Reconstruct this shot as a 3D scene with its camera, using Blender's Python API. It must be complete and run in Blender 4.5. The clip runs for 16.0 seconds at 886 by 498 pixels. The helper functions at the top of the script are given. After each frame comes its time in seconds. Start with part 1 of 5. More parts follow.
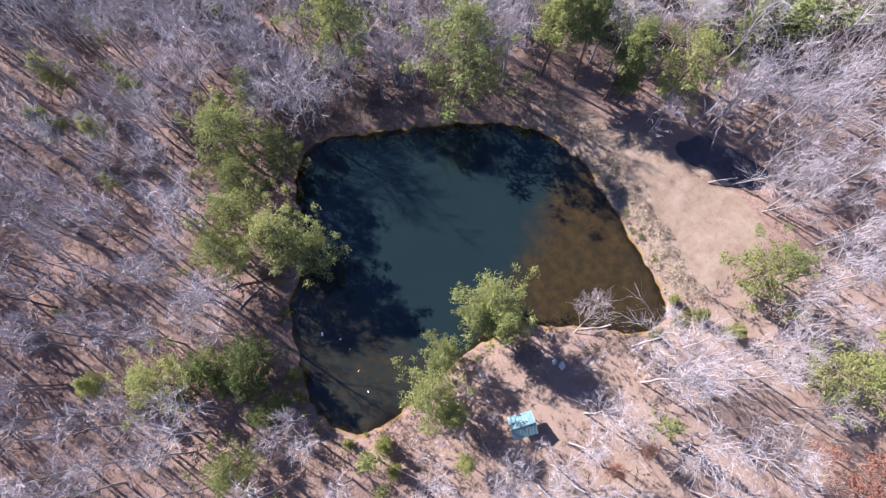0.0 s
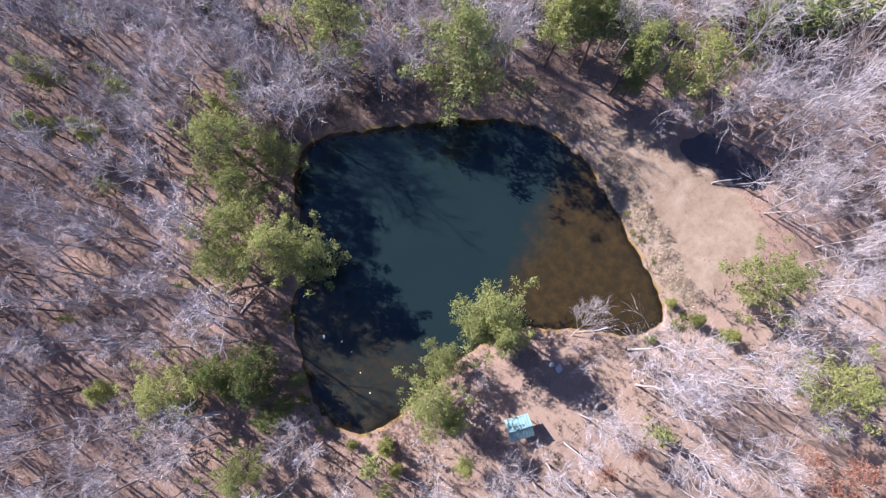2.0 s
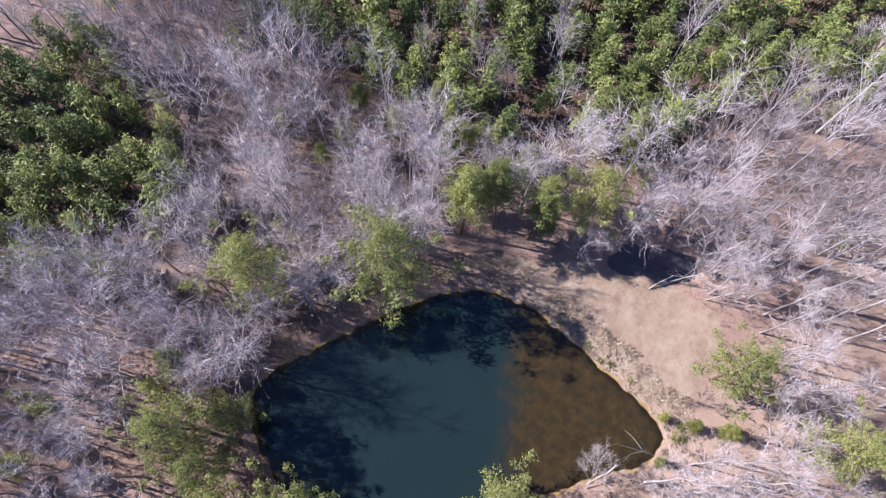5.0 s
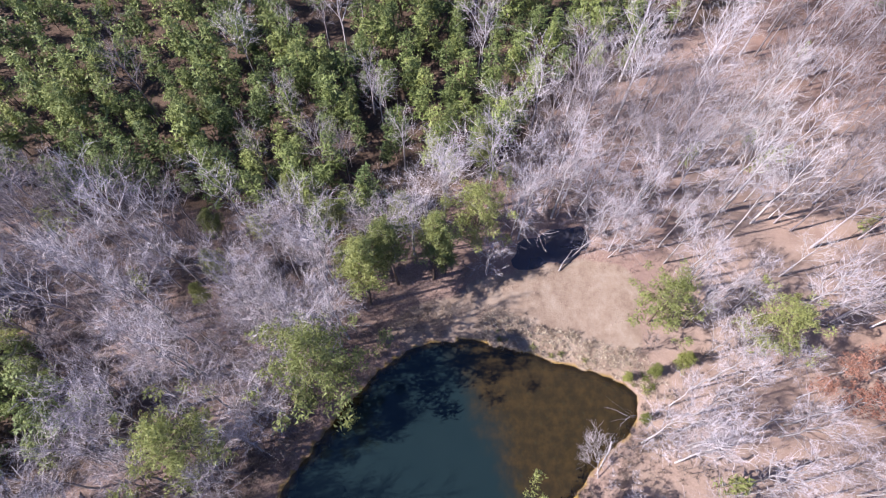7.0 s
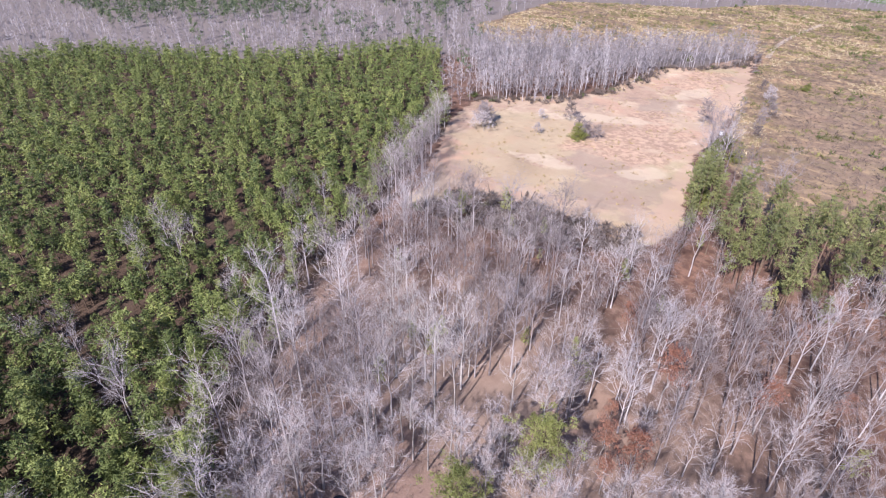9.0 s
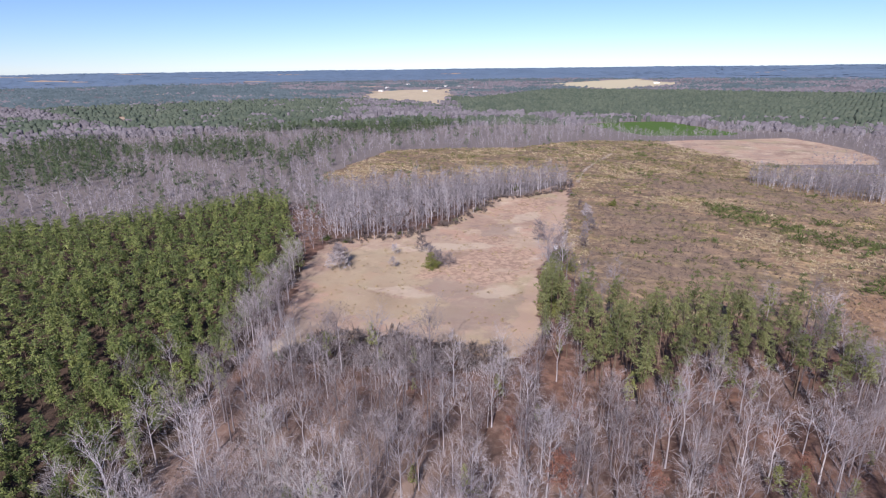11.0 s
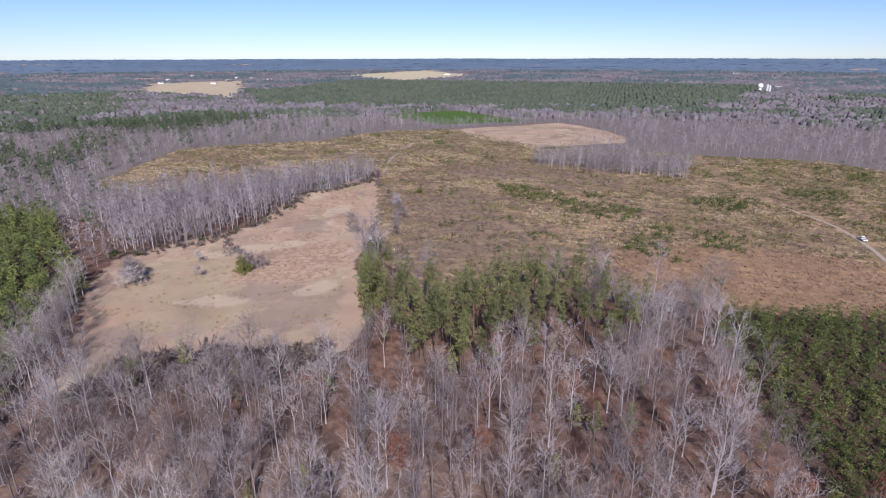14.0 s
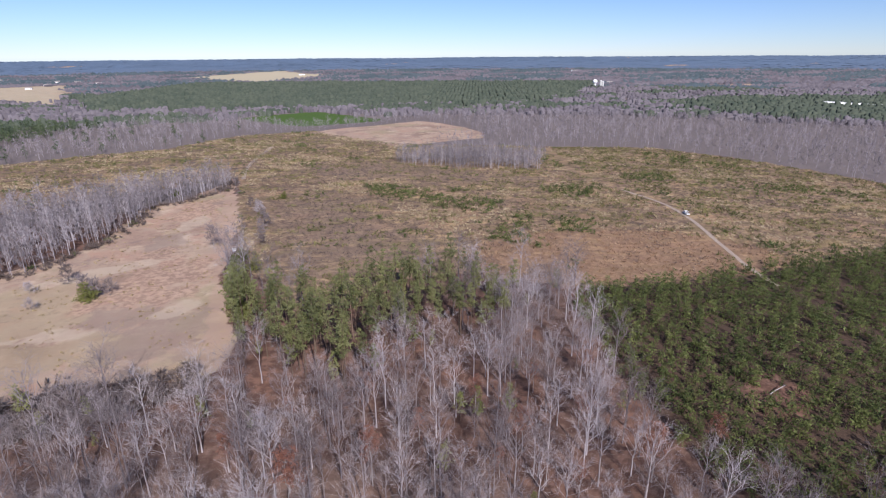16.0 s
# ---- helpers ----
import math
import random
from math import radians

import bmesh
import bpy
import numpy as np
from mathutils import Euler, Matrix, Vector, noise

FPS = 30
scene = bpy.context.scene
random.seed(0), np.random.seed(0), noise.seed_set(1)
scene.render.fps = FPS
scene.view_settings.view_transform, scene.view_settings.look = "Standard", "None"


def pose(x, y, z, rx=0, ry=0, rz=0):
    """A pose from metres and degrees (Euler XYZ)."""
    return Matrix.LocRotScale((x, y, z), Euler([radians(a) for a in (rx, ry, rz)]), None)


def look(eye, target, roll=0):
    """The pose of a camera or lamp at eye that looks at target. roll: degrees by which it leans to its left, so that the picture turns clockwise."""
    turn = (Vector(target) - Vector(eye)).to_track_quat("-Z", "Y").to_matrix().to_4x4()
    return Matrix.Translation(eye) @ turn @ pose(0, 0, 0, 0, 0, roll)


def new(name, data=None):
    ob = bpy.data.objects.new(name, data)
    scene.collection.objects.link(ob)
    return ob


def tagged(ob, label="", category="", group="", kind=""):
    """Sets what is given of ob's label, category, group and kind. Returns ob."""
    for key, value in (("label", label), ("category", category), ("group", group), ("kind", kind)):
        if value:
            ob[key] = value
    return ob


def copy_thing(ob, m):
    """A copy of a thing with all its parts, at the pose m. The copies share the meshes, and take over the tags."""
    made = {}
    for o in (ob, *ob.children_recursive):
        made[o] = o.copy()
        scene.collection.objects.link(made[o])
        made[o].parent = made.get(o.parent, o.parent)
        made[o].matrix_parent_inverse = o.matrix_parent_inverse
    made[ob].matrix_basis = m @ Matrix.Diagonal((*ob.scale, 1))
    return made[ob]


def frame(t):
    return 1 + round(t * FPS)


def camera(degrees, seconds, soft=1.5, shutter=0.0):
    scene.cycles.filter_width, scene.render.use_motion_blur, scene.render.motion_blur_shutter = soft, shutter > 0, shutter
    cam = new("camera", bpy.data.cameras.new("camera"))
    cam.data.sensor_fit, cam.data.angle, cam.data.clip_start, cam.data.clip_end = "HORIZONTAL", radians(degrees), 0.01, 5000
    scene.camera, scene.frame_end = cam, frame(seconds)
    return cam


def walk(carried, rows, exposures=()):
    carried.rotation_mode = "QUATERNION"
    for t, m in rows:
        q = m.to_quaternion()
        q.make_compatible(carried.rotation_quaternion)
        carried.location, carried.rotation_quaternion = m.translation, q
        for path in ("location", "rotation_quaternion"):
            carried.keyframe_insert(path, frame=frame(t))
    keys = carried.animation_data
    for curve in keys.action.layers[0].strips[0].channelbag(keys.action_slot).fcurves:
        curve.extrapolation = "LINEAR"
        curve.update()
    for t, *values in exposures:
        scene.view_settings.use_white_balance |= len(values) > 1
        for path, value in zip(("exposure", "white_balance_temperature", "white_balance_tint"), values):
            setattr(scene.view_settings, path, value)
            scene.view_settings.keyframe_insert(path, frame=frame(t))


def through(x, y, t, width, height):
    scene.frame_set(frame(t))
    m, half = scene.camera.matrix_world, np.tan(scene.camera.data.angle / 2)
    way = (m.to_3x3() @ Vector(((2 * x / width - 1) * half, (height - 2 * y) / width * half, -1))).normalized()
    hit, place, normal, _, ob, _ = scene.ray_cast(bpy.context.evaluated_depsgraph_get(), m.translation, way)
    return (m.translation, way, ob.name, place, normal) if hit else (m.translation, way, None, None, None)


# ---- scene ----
# Camera: a drone that drifts forward over a pond, then turns and tilts up towards the horizon.
cam = camera(78.1, 16.0, soft=1.2)
# seconds, x, y, z, yaw, pitch, roll
PATH = [
    (0, 12.98, 23.43, 89.97, 144.83, -74.58, 0.08),
    (0.5, 11.54, 21.41, 90.53, 144.77, -77.76, 0.15),
    (1, 10.11, 19.38, 91.09, 144.86, -80.34, 0.05),
    (1.5, 8.66, 17.36, 91.65, 144.91, -80.47, -0.01),
    (2, 7.23, 15.36, 92.24, 144.85, -80.61, 0.09),
    (2.5, 5.84, 13.39, 92.82, 144.96, -80.69, -0.03),
    (3, 4.50, 11.49, 93.34, 144.32, -80.70, 0.06),
    (3.5, 3.26, 9.68, 93.75, 141.84, -80.69, -0.11),
    (4, 2.11, 8.02, 94.08, 135.13, -79.46, -0.05),
    (4.5, 1.10, 6.53, 94.43, 129.49, -73.65, -0.06),
    (4.7, 0.73, 5.96, 94.56, 127.52, -70.05, -0.04),
    (6.8, -0.16, 3.44, 94.41, 102.02, -64.14, 0.29),
    (7, -0.25, 3.22, 94.02, 96.15, -62.65, 0.55),
    (7.5, -0.47, 2.69, 92.97, 80.94, -56.09, 0.73),
    (8, -0.68, 2.19, 91.88, 67.85, -48.89, 0.73),
    (8.5, -0.82, 1.80, 90.80, 57.33, -39.42, 0.94),
    (9, -0.90, 1.68, 89.89, 49.96, -32.98, 0.74),
    (9.5, -0.91, 1.83, 89.21, 44.73, -27.29, 0.46),
    (10, -0.87, 2.10, 88.71, 40.42, -21.66, 0.08),
    (10.2, -0.85, 2.20, 88.52, 38.92, -19.75, 0.05),
    (12.5, -0.31, 1.55, 88.46, 25.76, -19.54, 0.02),
    (13, -0.30, 1.27, 88.67, 22.00, -19.54, -0.03),
    (13.5, -0.27, 0.96, 88.87, 18.15, -19.53, -0.05),
    (14, -0.20, 0.65, 89.03, 14.12, -19.53, -0.11),
    (14.5, -0.12, 0.40, 89.15, 10.43, -19.54, -0.18),
    (15, -0.06, 0.21, 89.24, 6.86, -19.57, -0.26),
    (15.5, -0.02, 0.09, 89.29, 3.28, -19.60, -0.37),
    (16, 0.00, 0.00, 89.32, -0.00, -19.64, -0.43),
]

walk(cam, [(t, pose(x, y, z, 90 + p, 0, yaw) @ pose(0, 0, 0, 0, 0, r)) for t, x, y, z, yaw, p, r in PATH],
     exposures=[(0.0, 1.84, 6240, 17), (4.0, 1.75, 6240, 17), (7.2, 1.71, 6240, 17), (8.0, 1.56, 6240, 17), (8.8, 1.36, 6240, 17), (10.2, 0.89, 6240, 17), (12.3, 0.52, 6240, 17), (16.0, 0.49, 6240, 17)])

# ---- light ----
SUN_EL, SUN_AZ = 36.0, 200.0          # the sun stands at (-sin az, cos az) seen from above
sun_way = Vector((-math.sin(radians(SUN_AZ)) * math.cos(radians(SUN_EL)),
                  math.cos(radians(SUN_AZ)) * math.cos(radians(SUN_EL)), math.sin(radians(SUN_EL))))
world = bpy.data.worlds.new("sky")
scene.world = world
world.use_nodes = True
wn = world.node_tree.nodes
sky = wn.new("ShaderNodeTexSky")
sky.sky_type, sky.sun_disc = "NISHITA", False
sky.sun_elevation = radians(SUN_EL)
sky.sun_rotation = math.atan2(sun_way.x, sun_way.y)
sky.air_density, sky.dust_density, sky.ozone_density = 0.8, 0.0, 3.0
cool = wn.new("ShaderNodeMix")
cool.data_type, cool.blend_type = "RGBA", "MULTIPLY"
cool.inputs[0].default_value, cool.inputs[7].default_value = 1.0, (0.78, 0.887, 1.14, 1)
world.node_tree.links.new(sky.outputs[0], cool.inputs[6])
world.node_tree.links.new(cool.outputs[2], wn["Background"].inputs[0])
wn["Background"].inputs[1].default_value = 0.072
lamp = bpy.data.lights.new("sun", "SUN")
lamp.energy, lamp.angle, lamp.color = 5.0, radians(0.7), (1.0, 0.955, 0.90)
sun = new("sun", lamp)
sun.matrix_world = look(sun_way * 300, (0, 0, 0))


# ---- materials ----
class Nodes:
    """A short hand for one node material."""

    def __init__(self, name):
        self.m = bpy.data.materials.new(name)
        self.m.use_nodes = True
        self.t = self.m.node_tree
        self.bsdf = self.t.nodes["Principled BSDF"]
        self.out = self.t.nodes["Material Output"]

    def n(self, kind, inputs=(), **attrs):
        node = self.t.nodes.new(kind)
        for k, v in attrs.items():
            setattr(node, k, v)
        for k, v in dict(inputs).items():
            self.set(node.inputs[k], v)
        return node

    def set(self, socket, v):
        if hasattr(v, "is_output"):
            self.t.links.new(v, socket)
        else:
            socket.default_value = v

    def math(self, op, a, b=0.0, clamp=False):
        node = self.n("ShaderNodeMath", {0: a, 1: b}, operation=op)
        node.use_clamp = clamp
        return node.outputs[0]

    def noise(self, scale, detail=4.0, rough=0.6, vec=None):
        node = self.n("ShaderNodeTexNoise", {"Scale": scale, "Detail": detail, "Roughness": rough})
        self.t.links.new(vec or self.pos(), node.inputs["Vector"])
        return node.outputs[0]

    def pos(self):
        return self.n("ShaderNodeNewGeometry").outputs["Position"]

    def obj(self):
        return self.n("ShaderNodeTexCoord").outputs["Object"]

    def step(self, v, lo, hi):
        node = self.n("ShaderNodeMapRange", {0: v, 1: lo, 2: hi, 3: 0.0, 4: 1.0}, interpolation_type="SMOOTHSTEP")
        return node.outputs[0]

    def ramp(self, v, *stops):
        node = self.n("ShaderNodeValToRGB", {0: v})
        e = node.color_ramp.elements
        while len(e) < len(stops):
            e.new(0.5)
        for el, (p, c) in zip(e, stops):
            el.position, el.color = p, (*c, 1)
        return node.outputs[0]

    def mix(self, f, a, b):
        node = self.n("ShaderNodeMix", data_type="RGBA")
        self.set(node.inputs[0], f)
        for k, v in ((6, a), (7, b)):
            self.set(node.inputs[k], (*v, 1) if isinstance(v, tuple) and len(v) == 3 else v)
        return node.outputs[2]

    def attr(self, name):
        return self.n("ShaderNodeAttribute", attribute_name=name).outputs["Fac"]

    def tint(self):
        own = self.n("ShaderNodeObjectInfo").outputs["Random"]
        return self.math("FRACT", self.math("ADD", self.attr("tint"), own))

    def island(self):
        return self.n("ShaderNodeNewGeometry").outputs["Random Per Island"]

    def bump(self, h, dist, strength=0.6):
        node = self.n("ShaderNodeBump", {"Height": h, "Distance": dist, "Strength": strength})
        self.t.links.new(node.outputs[0], self.bsdf.inputs["Normal"])

    def done(self, color=None, rough=0.8, spec=0.3, metal=0.0):
        b = self.bsdf
        if color is not None:
            self.set(b.inputs["Base Color"], (*color, 1) if isinstance(color, tuple) else color)
        self.set(b.inputs["Roughness"], rough)
        b.inputs["Specular IOR Level"].default_value = spec
        b.inputs["Metallic"].default_value = metal
        return self.m


def plain(name, a, b, scale=6.0, rough=0.7, spec=0.3, metal=0.0, bump=0.004):
    k = Nodes(name)
    f = k.noise(scale, 6, 0.65, k.obj())
    k.bump(f, bump)
    return k.done(k.ramp(f, (0.3, a), (0.7, b)), rough, spec, metal)


def bark(name, dark, light):
    k = Nodes(name)
    f = k.noise(1.6, 5, 0.7)
    c = k.ramp(f, (0.3, dark), (0.68, light))
    c = k.mix(k.math("MULTIPLY", k.tint(), 0.45), c, tuple(v * 0.6 for v in dark))
    return k.done(c, 0.85, 0.2)


def leaf(name, dark, mid, light, through=0.25):
    k = Nodes(name)
    f = k.math("ADD", k.math("MULTIPLY", k.tint(), 0.72), k.math("MULTIPLY", k.island(), 0.28))
    c = k.ramp(f, (0.1, dark), (0.5, mid), (0.9, light))
    c = k.mix(k.math("MULTIPLY", k.noise(0.7, 3), 0.25), c, dark)
    # fine dark mottles paint in the shaded gaps between needles
    fine = k.noise(4.5, 3, 0.7)
    c = k.mix(k.math("MULTIPLY", k.step(fine, 0.62, 0.36), 0.3), c, tuple(v * 0.55 for v in dark))
    k.bump(fine, 0.12, 0.6)
    k.done(c, 0.6, 0.25)
    tr = k.n("ShaderNodeBsdfTranslucent", {0: c})
    mx = k.n("ShaderNodeMixShader", {0: through})
    k.t.links.new(k.bsdf.outputs[0], mx.inputs[1])
    k.t.links.new(tr.outputs[0], mx.inputs[2])
    k.t.links.new(mx.outputs[0], k.out.inputs[0])
    return k.m


def ground_material():
    k = Nodes("ground_cover")
    fine, mid, big = k.noise(3.2, 6, 0.7), k.noise(0.35, 5, 0.62), k.noise(0.045, 4, 0.55)
    grain = k.noise(14.0, 4, 0.7)
    jit = k.math("MULTIPLY", k.math("SUBTRACT", k.math("ADD", k.math("MULTIPLY", mid, 0.6), k.math("MULTIPLY", fine, 0.4)), 0.5), 0.9)

    def mask(name):
        return k.step(k.math("ADD", k.attr(name), jit), 0.38, 0.62)

    litter = k.mix(mid, (0.165, 0.108, 0.090), (0.360, 0.250, 0.205))
    litter = k.mix(k.step(fine, 0.42, 0.66), litter, (0.44, 0.315, 0.265))
    litter = k.mix(k.math("MULTIPLY", k.step(big, 0.42, 0.60), 0.6), litter, k.mix(k.attr("russet"), (0.330, 0.222, 0.190), (0.450, 0.240, 0.165)))
    # the same mask darkens the litter, painting in shade under dense trees
    litter = k.mix(k.math("MULTIPLY", k.attr("russet"), k.math("ADD", 0.35, k.math("MULTIPLY", k.step(mid, 0.62, 0.40), 0.5))), litter, (0.130, 0.076, 0.060))
    # shade of the wood south of the pond, painted as darker litter
    litter = k.mix(k.math("MULTIPLY", k.attr("wood_shade"), k.step(mid, 0.70, 0.40)), litter, (0.140, 0.104, 0.094))
    # paler litter tone stands in for front light on this ground
    litter = k.mix(k.math("MULTIPLY", k.attr("sandy"), 0.5), litter, k.mix(mid, (0.315, 0.225, 0.178), (0.52, 0.405, 0.335)))
    dirt = k.ramp(k.noise(0.5, 6, 0.68), (0.32, (0.25, 0.180, 0.140)), (0.50, (0.335, 0.255, 0.200)), (0.68, (0.40, 0.320, 0.262)))
    dirt = k.mix(k.step(grain, 0.52, 0.75), dirt, (0.28, 0.17, 0.12))
    dirt = k.mix(k.math("MULTIPLY", k.step(fine, 0.55, 0.75), 0.5), dirt, (0.50, 0.405, 0.33))
    straw = k.ramp(k.noise(0.028, 5, 0.6), (0.36, (0.36, 0.255, 0.198)), (0.45, (0.485, 0.345, 0.272)), (0.52, (0.53, 0.41, 0.316)), (0.59, (0.56, 0.375, 0.288)), (0.70, (0.50, 0.375, 0.29)))
    straw = k.mix(k.math("MULTIPLY", k.step(k.noise(0.075, 6, 0.7), 0.50, 0.62), 0.75), straw, (0.66, 0.52, 0.39))
    straw = k.mix(k.math("MULTIPLY", k.step(k.noise(0.055, 6, 0.7), 0.46, 0.36), 0.7), straw, (0.35, 0.262, 0.225))
    straw = k.mix(k.math("MULTIPLY", k.step(mid, 0.42, 0.72), 0.5), straw, (0.52, 0.395, 0.305))
    straw = k.mix(k.math("MULTIPLY", k.step(fine, 0.5, 0.72), 0.4), straw, (0.30, 0.215, 0.135))
    straw = k.mix(k.math("MULTIPLY", k.step(k.noise(0.019, 5, 0.6), 0.53, 0.63), 0.55), straw, (0.40, 0.345, 0.215))
    straw = k.mix(k.math("MULTIPLY", k.step(k.noise(0.033, 6, 0.68), 0.56, 0.68), 0.7), straw, (0.72, 0.58, 0.455))
    straw = k.mix(k.math("MULTIPLY", k.step(k.noise(0.17, 6, 0.72), 0.56, 0.66), 0.6), straw, (0.30, 0.215, 0.175))
    rough_grass = k.mix(k.step(k.noise(0.42, 5, 0.7), 0.42, 0.60), (0.38, 0.262, 0.200), (0.64, 0.455, 0.345))
    for name, share, col in (("olive_turf", 0.5, k.mix(k.noise(0.12, 5, 0.7), (0.37, 0.300, 0.200), (0.56, 0.46, 0.31))), ("dull_turf", 0.6, (0.36, 0.278, 0.230)),
                             ("sedge", 0.7, rough_grass), ("bleached", 0.55, (0.66, 0.55, 0.43)), ("worn", 0.6, (0.54, 0.39, 0.305))):
        straw = k.mix(k.math("MULTIPLY", mask(name), share), straw, col)
    straw = k.mix(k.attr("pale_crop"), straw, (0.64, 0.56, 0.40))
    cut = k.ramp(mid, (0.30, (0.190, 0.130, 0.098)), (0.52, (0.335, 0.240, 0.168)), (0.72, (0.52, 0.385, 0.250)))
    streak = k.n("ShaderNodeVectorMath", {0: k.pos(), 1: (0.045, 0.16, 0.1)}, operation="MULTIPLY").outputs[0]
    cut = k.mix(k.math("MULTIPLY", k.step(k.noise(1.0, 6, 0.7, streak), 0.52, 0.62), 0.65), cut, (0.64, 0.475, 0.275))
    cut = k.mix(k.math("MULTIPLY", k.step(k.noise(0.16, 6, 0.7), 0.52, 0.42), 0.65), cut, (0.135, 0.098, 0.080))
    cut = k.mix(k.math("MULTIPLY", k.step(big, 0.52, 0.68), 0.40), cut, (0.54, 0.355, 0.235))
    cut = k.mix(k.math("MULTIPLY", k.step(k.noise(0.8, 5, 0.7, streak), 0.50, 0.62), 0.5), cut, (0.245, 0.200, 0.105))
    cut = k.mix(k.math("MULTIPLY", k.attr("mauve_brush"), 0.45), cut, k.mix(k.step(fine, 0.4, 0.62), (0.190, 0.138, 0.118), (0.40, 0.305, 0.245)))
    cut = k.mix(k.math("MULTIPLY", mask("tan"), 0.5), cut, k.mix(k.step(fine, 0.4, 0.7), (0.33, 0.205, 0.142), (0.53, 0.350, 0.235)))
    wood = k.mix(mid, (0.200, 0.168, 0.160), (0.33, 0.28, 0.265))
    # distance haze is put into the far ground's colour
    wood = k.mix(k.attr("haze_tint"), wood, (0.195, 0.270, 0.375))
    straw, cut = (k.n("ShaderNodeHueSaturation", {"Saturation": 1.04, "Value": v, "Color": c}).outputs[0] for c, v in ((straw, 1.12), (cut, 1.14)))
    crop = k.mix(mid, (0.085, 0.150, 0.035), (0.135, 0.215, 0.060))
    silt = k.mix(k.step(mid, 0.38, 0.62), (0.40, 0.26, 0.10), (0.20, 0.13, 0.055))
    silt = k.mix(k.step(fine, 0.5, 0.75), silt, (0.40, 0.27, 0.10))
    # brown needle litter, darkened further to paint in shade between the pines
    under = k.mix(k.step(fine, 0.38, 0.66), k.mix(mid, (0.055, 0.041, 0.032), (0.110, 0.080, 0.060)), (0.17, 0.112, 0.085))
    c = litter
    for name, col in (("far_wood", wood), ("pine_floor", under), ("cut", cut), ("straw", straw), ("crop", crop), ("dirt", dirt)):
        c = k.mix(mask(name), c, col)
    c = k.mix(k.step(k.attr("bed"), 0.1, 0.6), c, silt)
    c = k.n("ShaderNodeHueSaturation", {"Saturation": 1.05, "Value": 0.60, "Color": c}).outputs[0]
    k.bump(k.math("ADD", fine, k.math("MULTIPLY", grain, 0.4)), 0.10, 0.9)
    return k.done(c, 0.95, 0.12)


def water_material(name="pond_water", low=(0.0058, 0.0125, 0.0142), high=(0.0084, 0.0160, 0.0170)):
    k = Nodes(name)
    ripple = k.noise(2.2, 3)
    bn = k.n("ShaderNodeBump", {"Height": ripple, "Distance": 0.012, "Strength": 0.25})
    murk = k.attr("murk")
    teal = k.mix(k.noise(0.09, 3), low, high)
    weed = k.noise(0.55, 6, 0.7)
    amber = k.mix(k.step(weed, 0.36, 0.70), (0.0175, 0.0130, 0.0062), (0.033, 0.0215, 0.0082))
    amber = k.mix(k.math("MULTIPLY", k.step(k.noise(1.3, 4), 0.55, 0.75), 0.5), amber, (0.022, 0.023, 0.012))
    tone = k.step(k.math("ADD", k.attr("amber"), k.math("MULTIPLY", k.math("SUBTRACT", weed, 0.5), 0.5)), 0.1, 0.9)
    body = k.n("ShaderNodeBsdfDiffuse", {"Color": k.mix(tone, teal, amber)})
    clear = k.n("ShaderNodeBsdfTransparent", {"Color": (0.80, 0.66, 0.42, 1)})
    shine = k.n("ShaderNodeBsdfGlossy", {"Color": (1, 1, 1, 1), "Roughness": 0.06, "Normal": bn.outputs[0]})
    fres = k.n("ShaderNodeFresnel", {"IOR": 1.33, "Normal": bn.outputs[0]})
    a = k.n("ShaderNodeMixShader", {0: murk})
    k.t.links.new(clear.outputs[0], a.inputs[1])
    k.t.links.new(body.outputs[0], a.inputs[2])
    b = k.n("ShaderNodeMixShader", {0: fres.outputs[0]})
    k.t.links.new(a.outputs[0], b.inputs[1])
    k.t.links.new(shine.outputs[0], b.inputs[2])
    k.t.links.new(b.outputs[0], k.out.inputs[0])
    return k.m


M_GROUND = ground_material()
M_WATER = water_material()
M_POOL = water_material("muddy_pool_water", (0.050, 0.048, 0.062), (0.070, 0.066, 0.080))
M_BARK_PALE = bark("pale_grey_bark", (0.205, 0.181, 0.180), (0.400, 0.364, 0.358))
M_TWIG = bark("grey_twig", (0.262, 0.226, 0.236), (0.458, 0.408, 0.424))
# lighter copy of the twig colour for the front-lit part of the wood
M_TWIG_LIT = bark("lit_grey_twig", (0.300, 0.260, 0.258), (0.500, 0.448, 0.444))
def far_bark(name, dark, mid, light):
    k = Nodes(name)
    c = k.ramp(k.tint(), (0.05, dark), (0.43, mid), (0.84, light))
    c = k.mix(k.math("MULTIPLY", k.noise(1.3, 4, 0.7), 0.4), c, dark)
    return k.done(c, 0.9, 0.15)


def wood_bark():
    k = Nodes("mixed_grey_bark")
    c = k.ramp(k.tint(), (0.0, (0.130, 0.107, 0.110)), (0.35, (0.235, 0.203, 0.214)), (0.60, (0.33, 0.294, 0.308)), (0.85, (0.47, 0.432, 0.448)))
    c = k.mix(k.math("MULTIPLY", k.noise(1.3, 4, 0.7), 0.4), c, (0.12, 0.095, 0.095))
    return k.done(c, 0.9, 0.15)


M_WOOD = wood_bark()
M_WOOD_TWIG = far_bark("violet_grey_twig", (0.120, 0.097, 0.097), (0.225, 0.193, 0.197), (0.400, 0.358, 0.366))
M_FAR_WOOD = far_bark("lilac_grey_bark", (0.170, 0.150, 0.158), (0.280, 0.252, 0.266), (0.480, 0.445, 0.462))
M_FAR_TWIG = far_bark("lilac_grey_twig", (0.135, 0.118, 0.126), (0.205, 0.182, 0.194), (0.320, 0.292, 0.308))
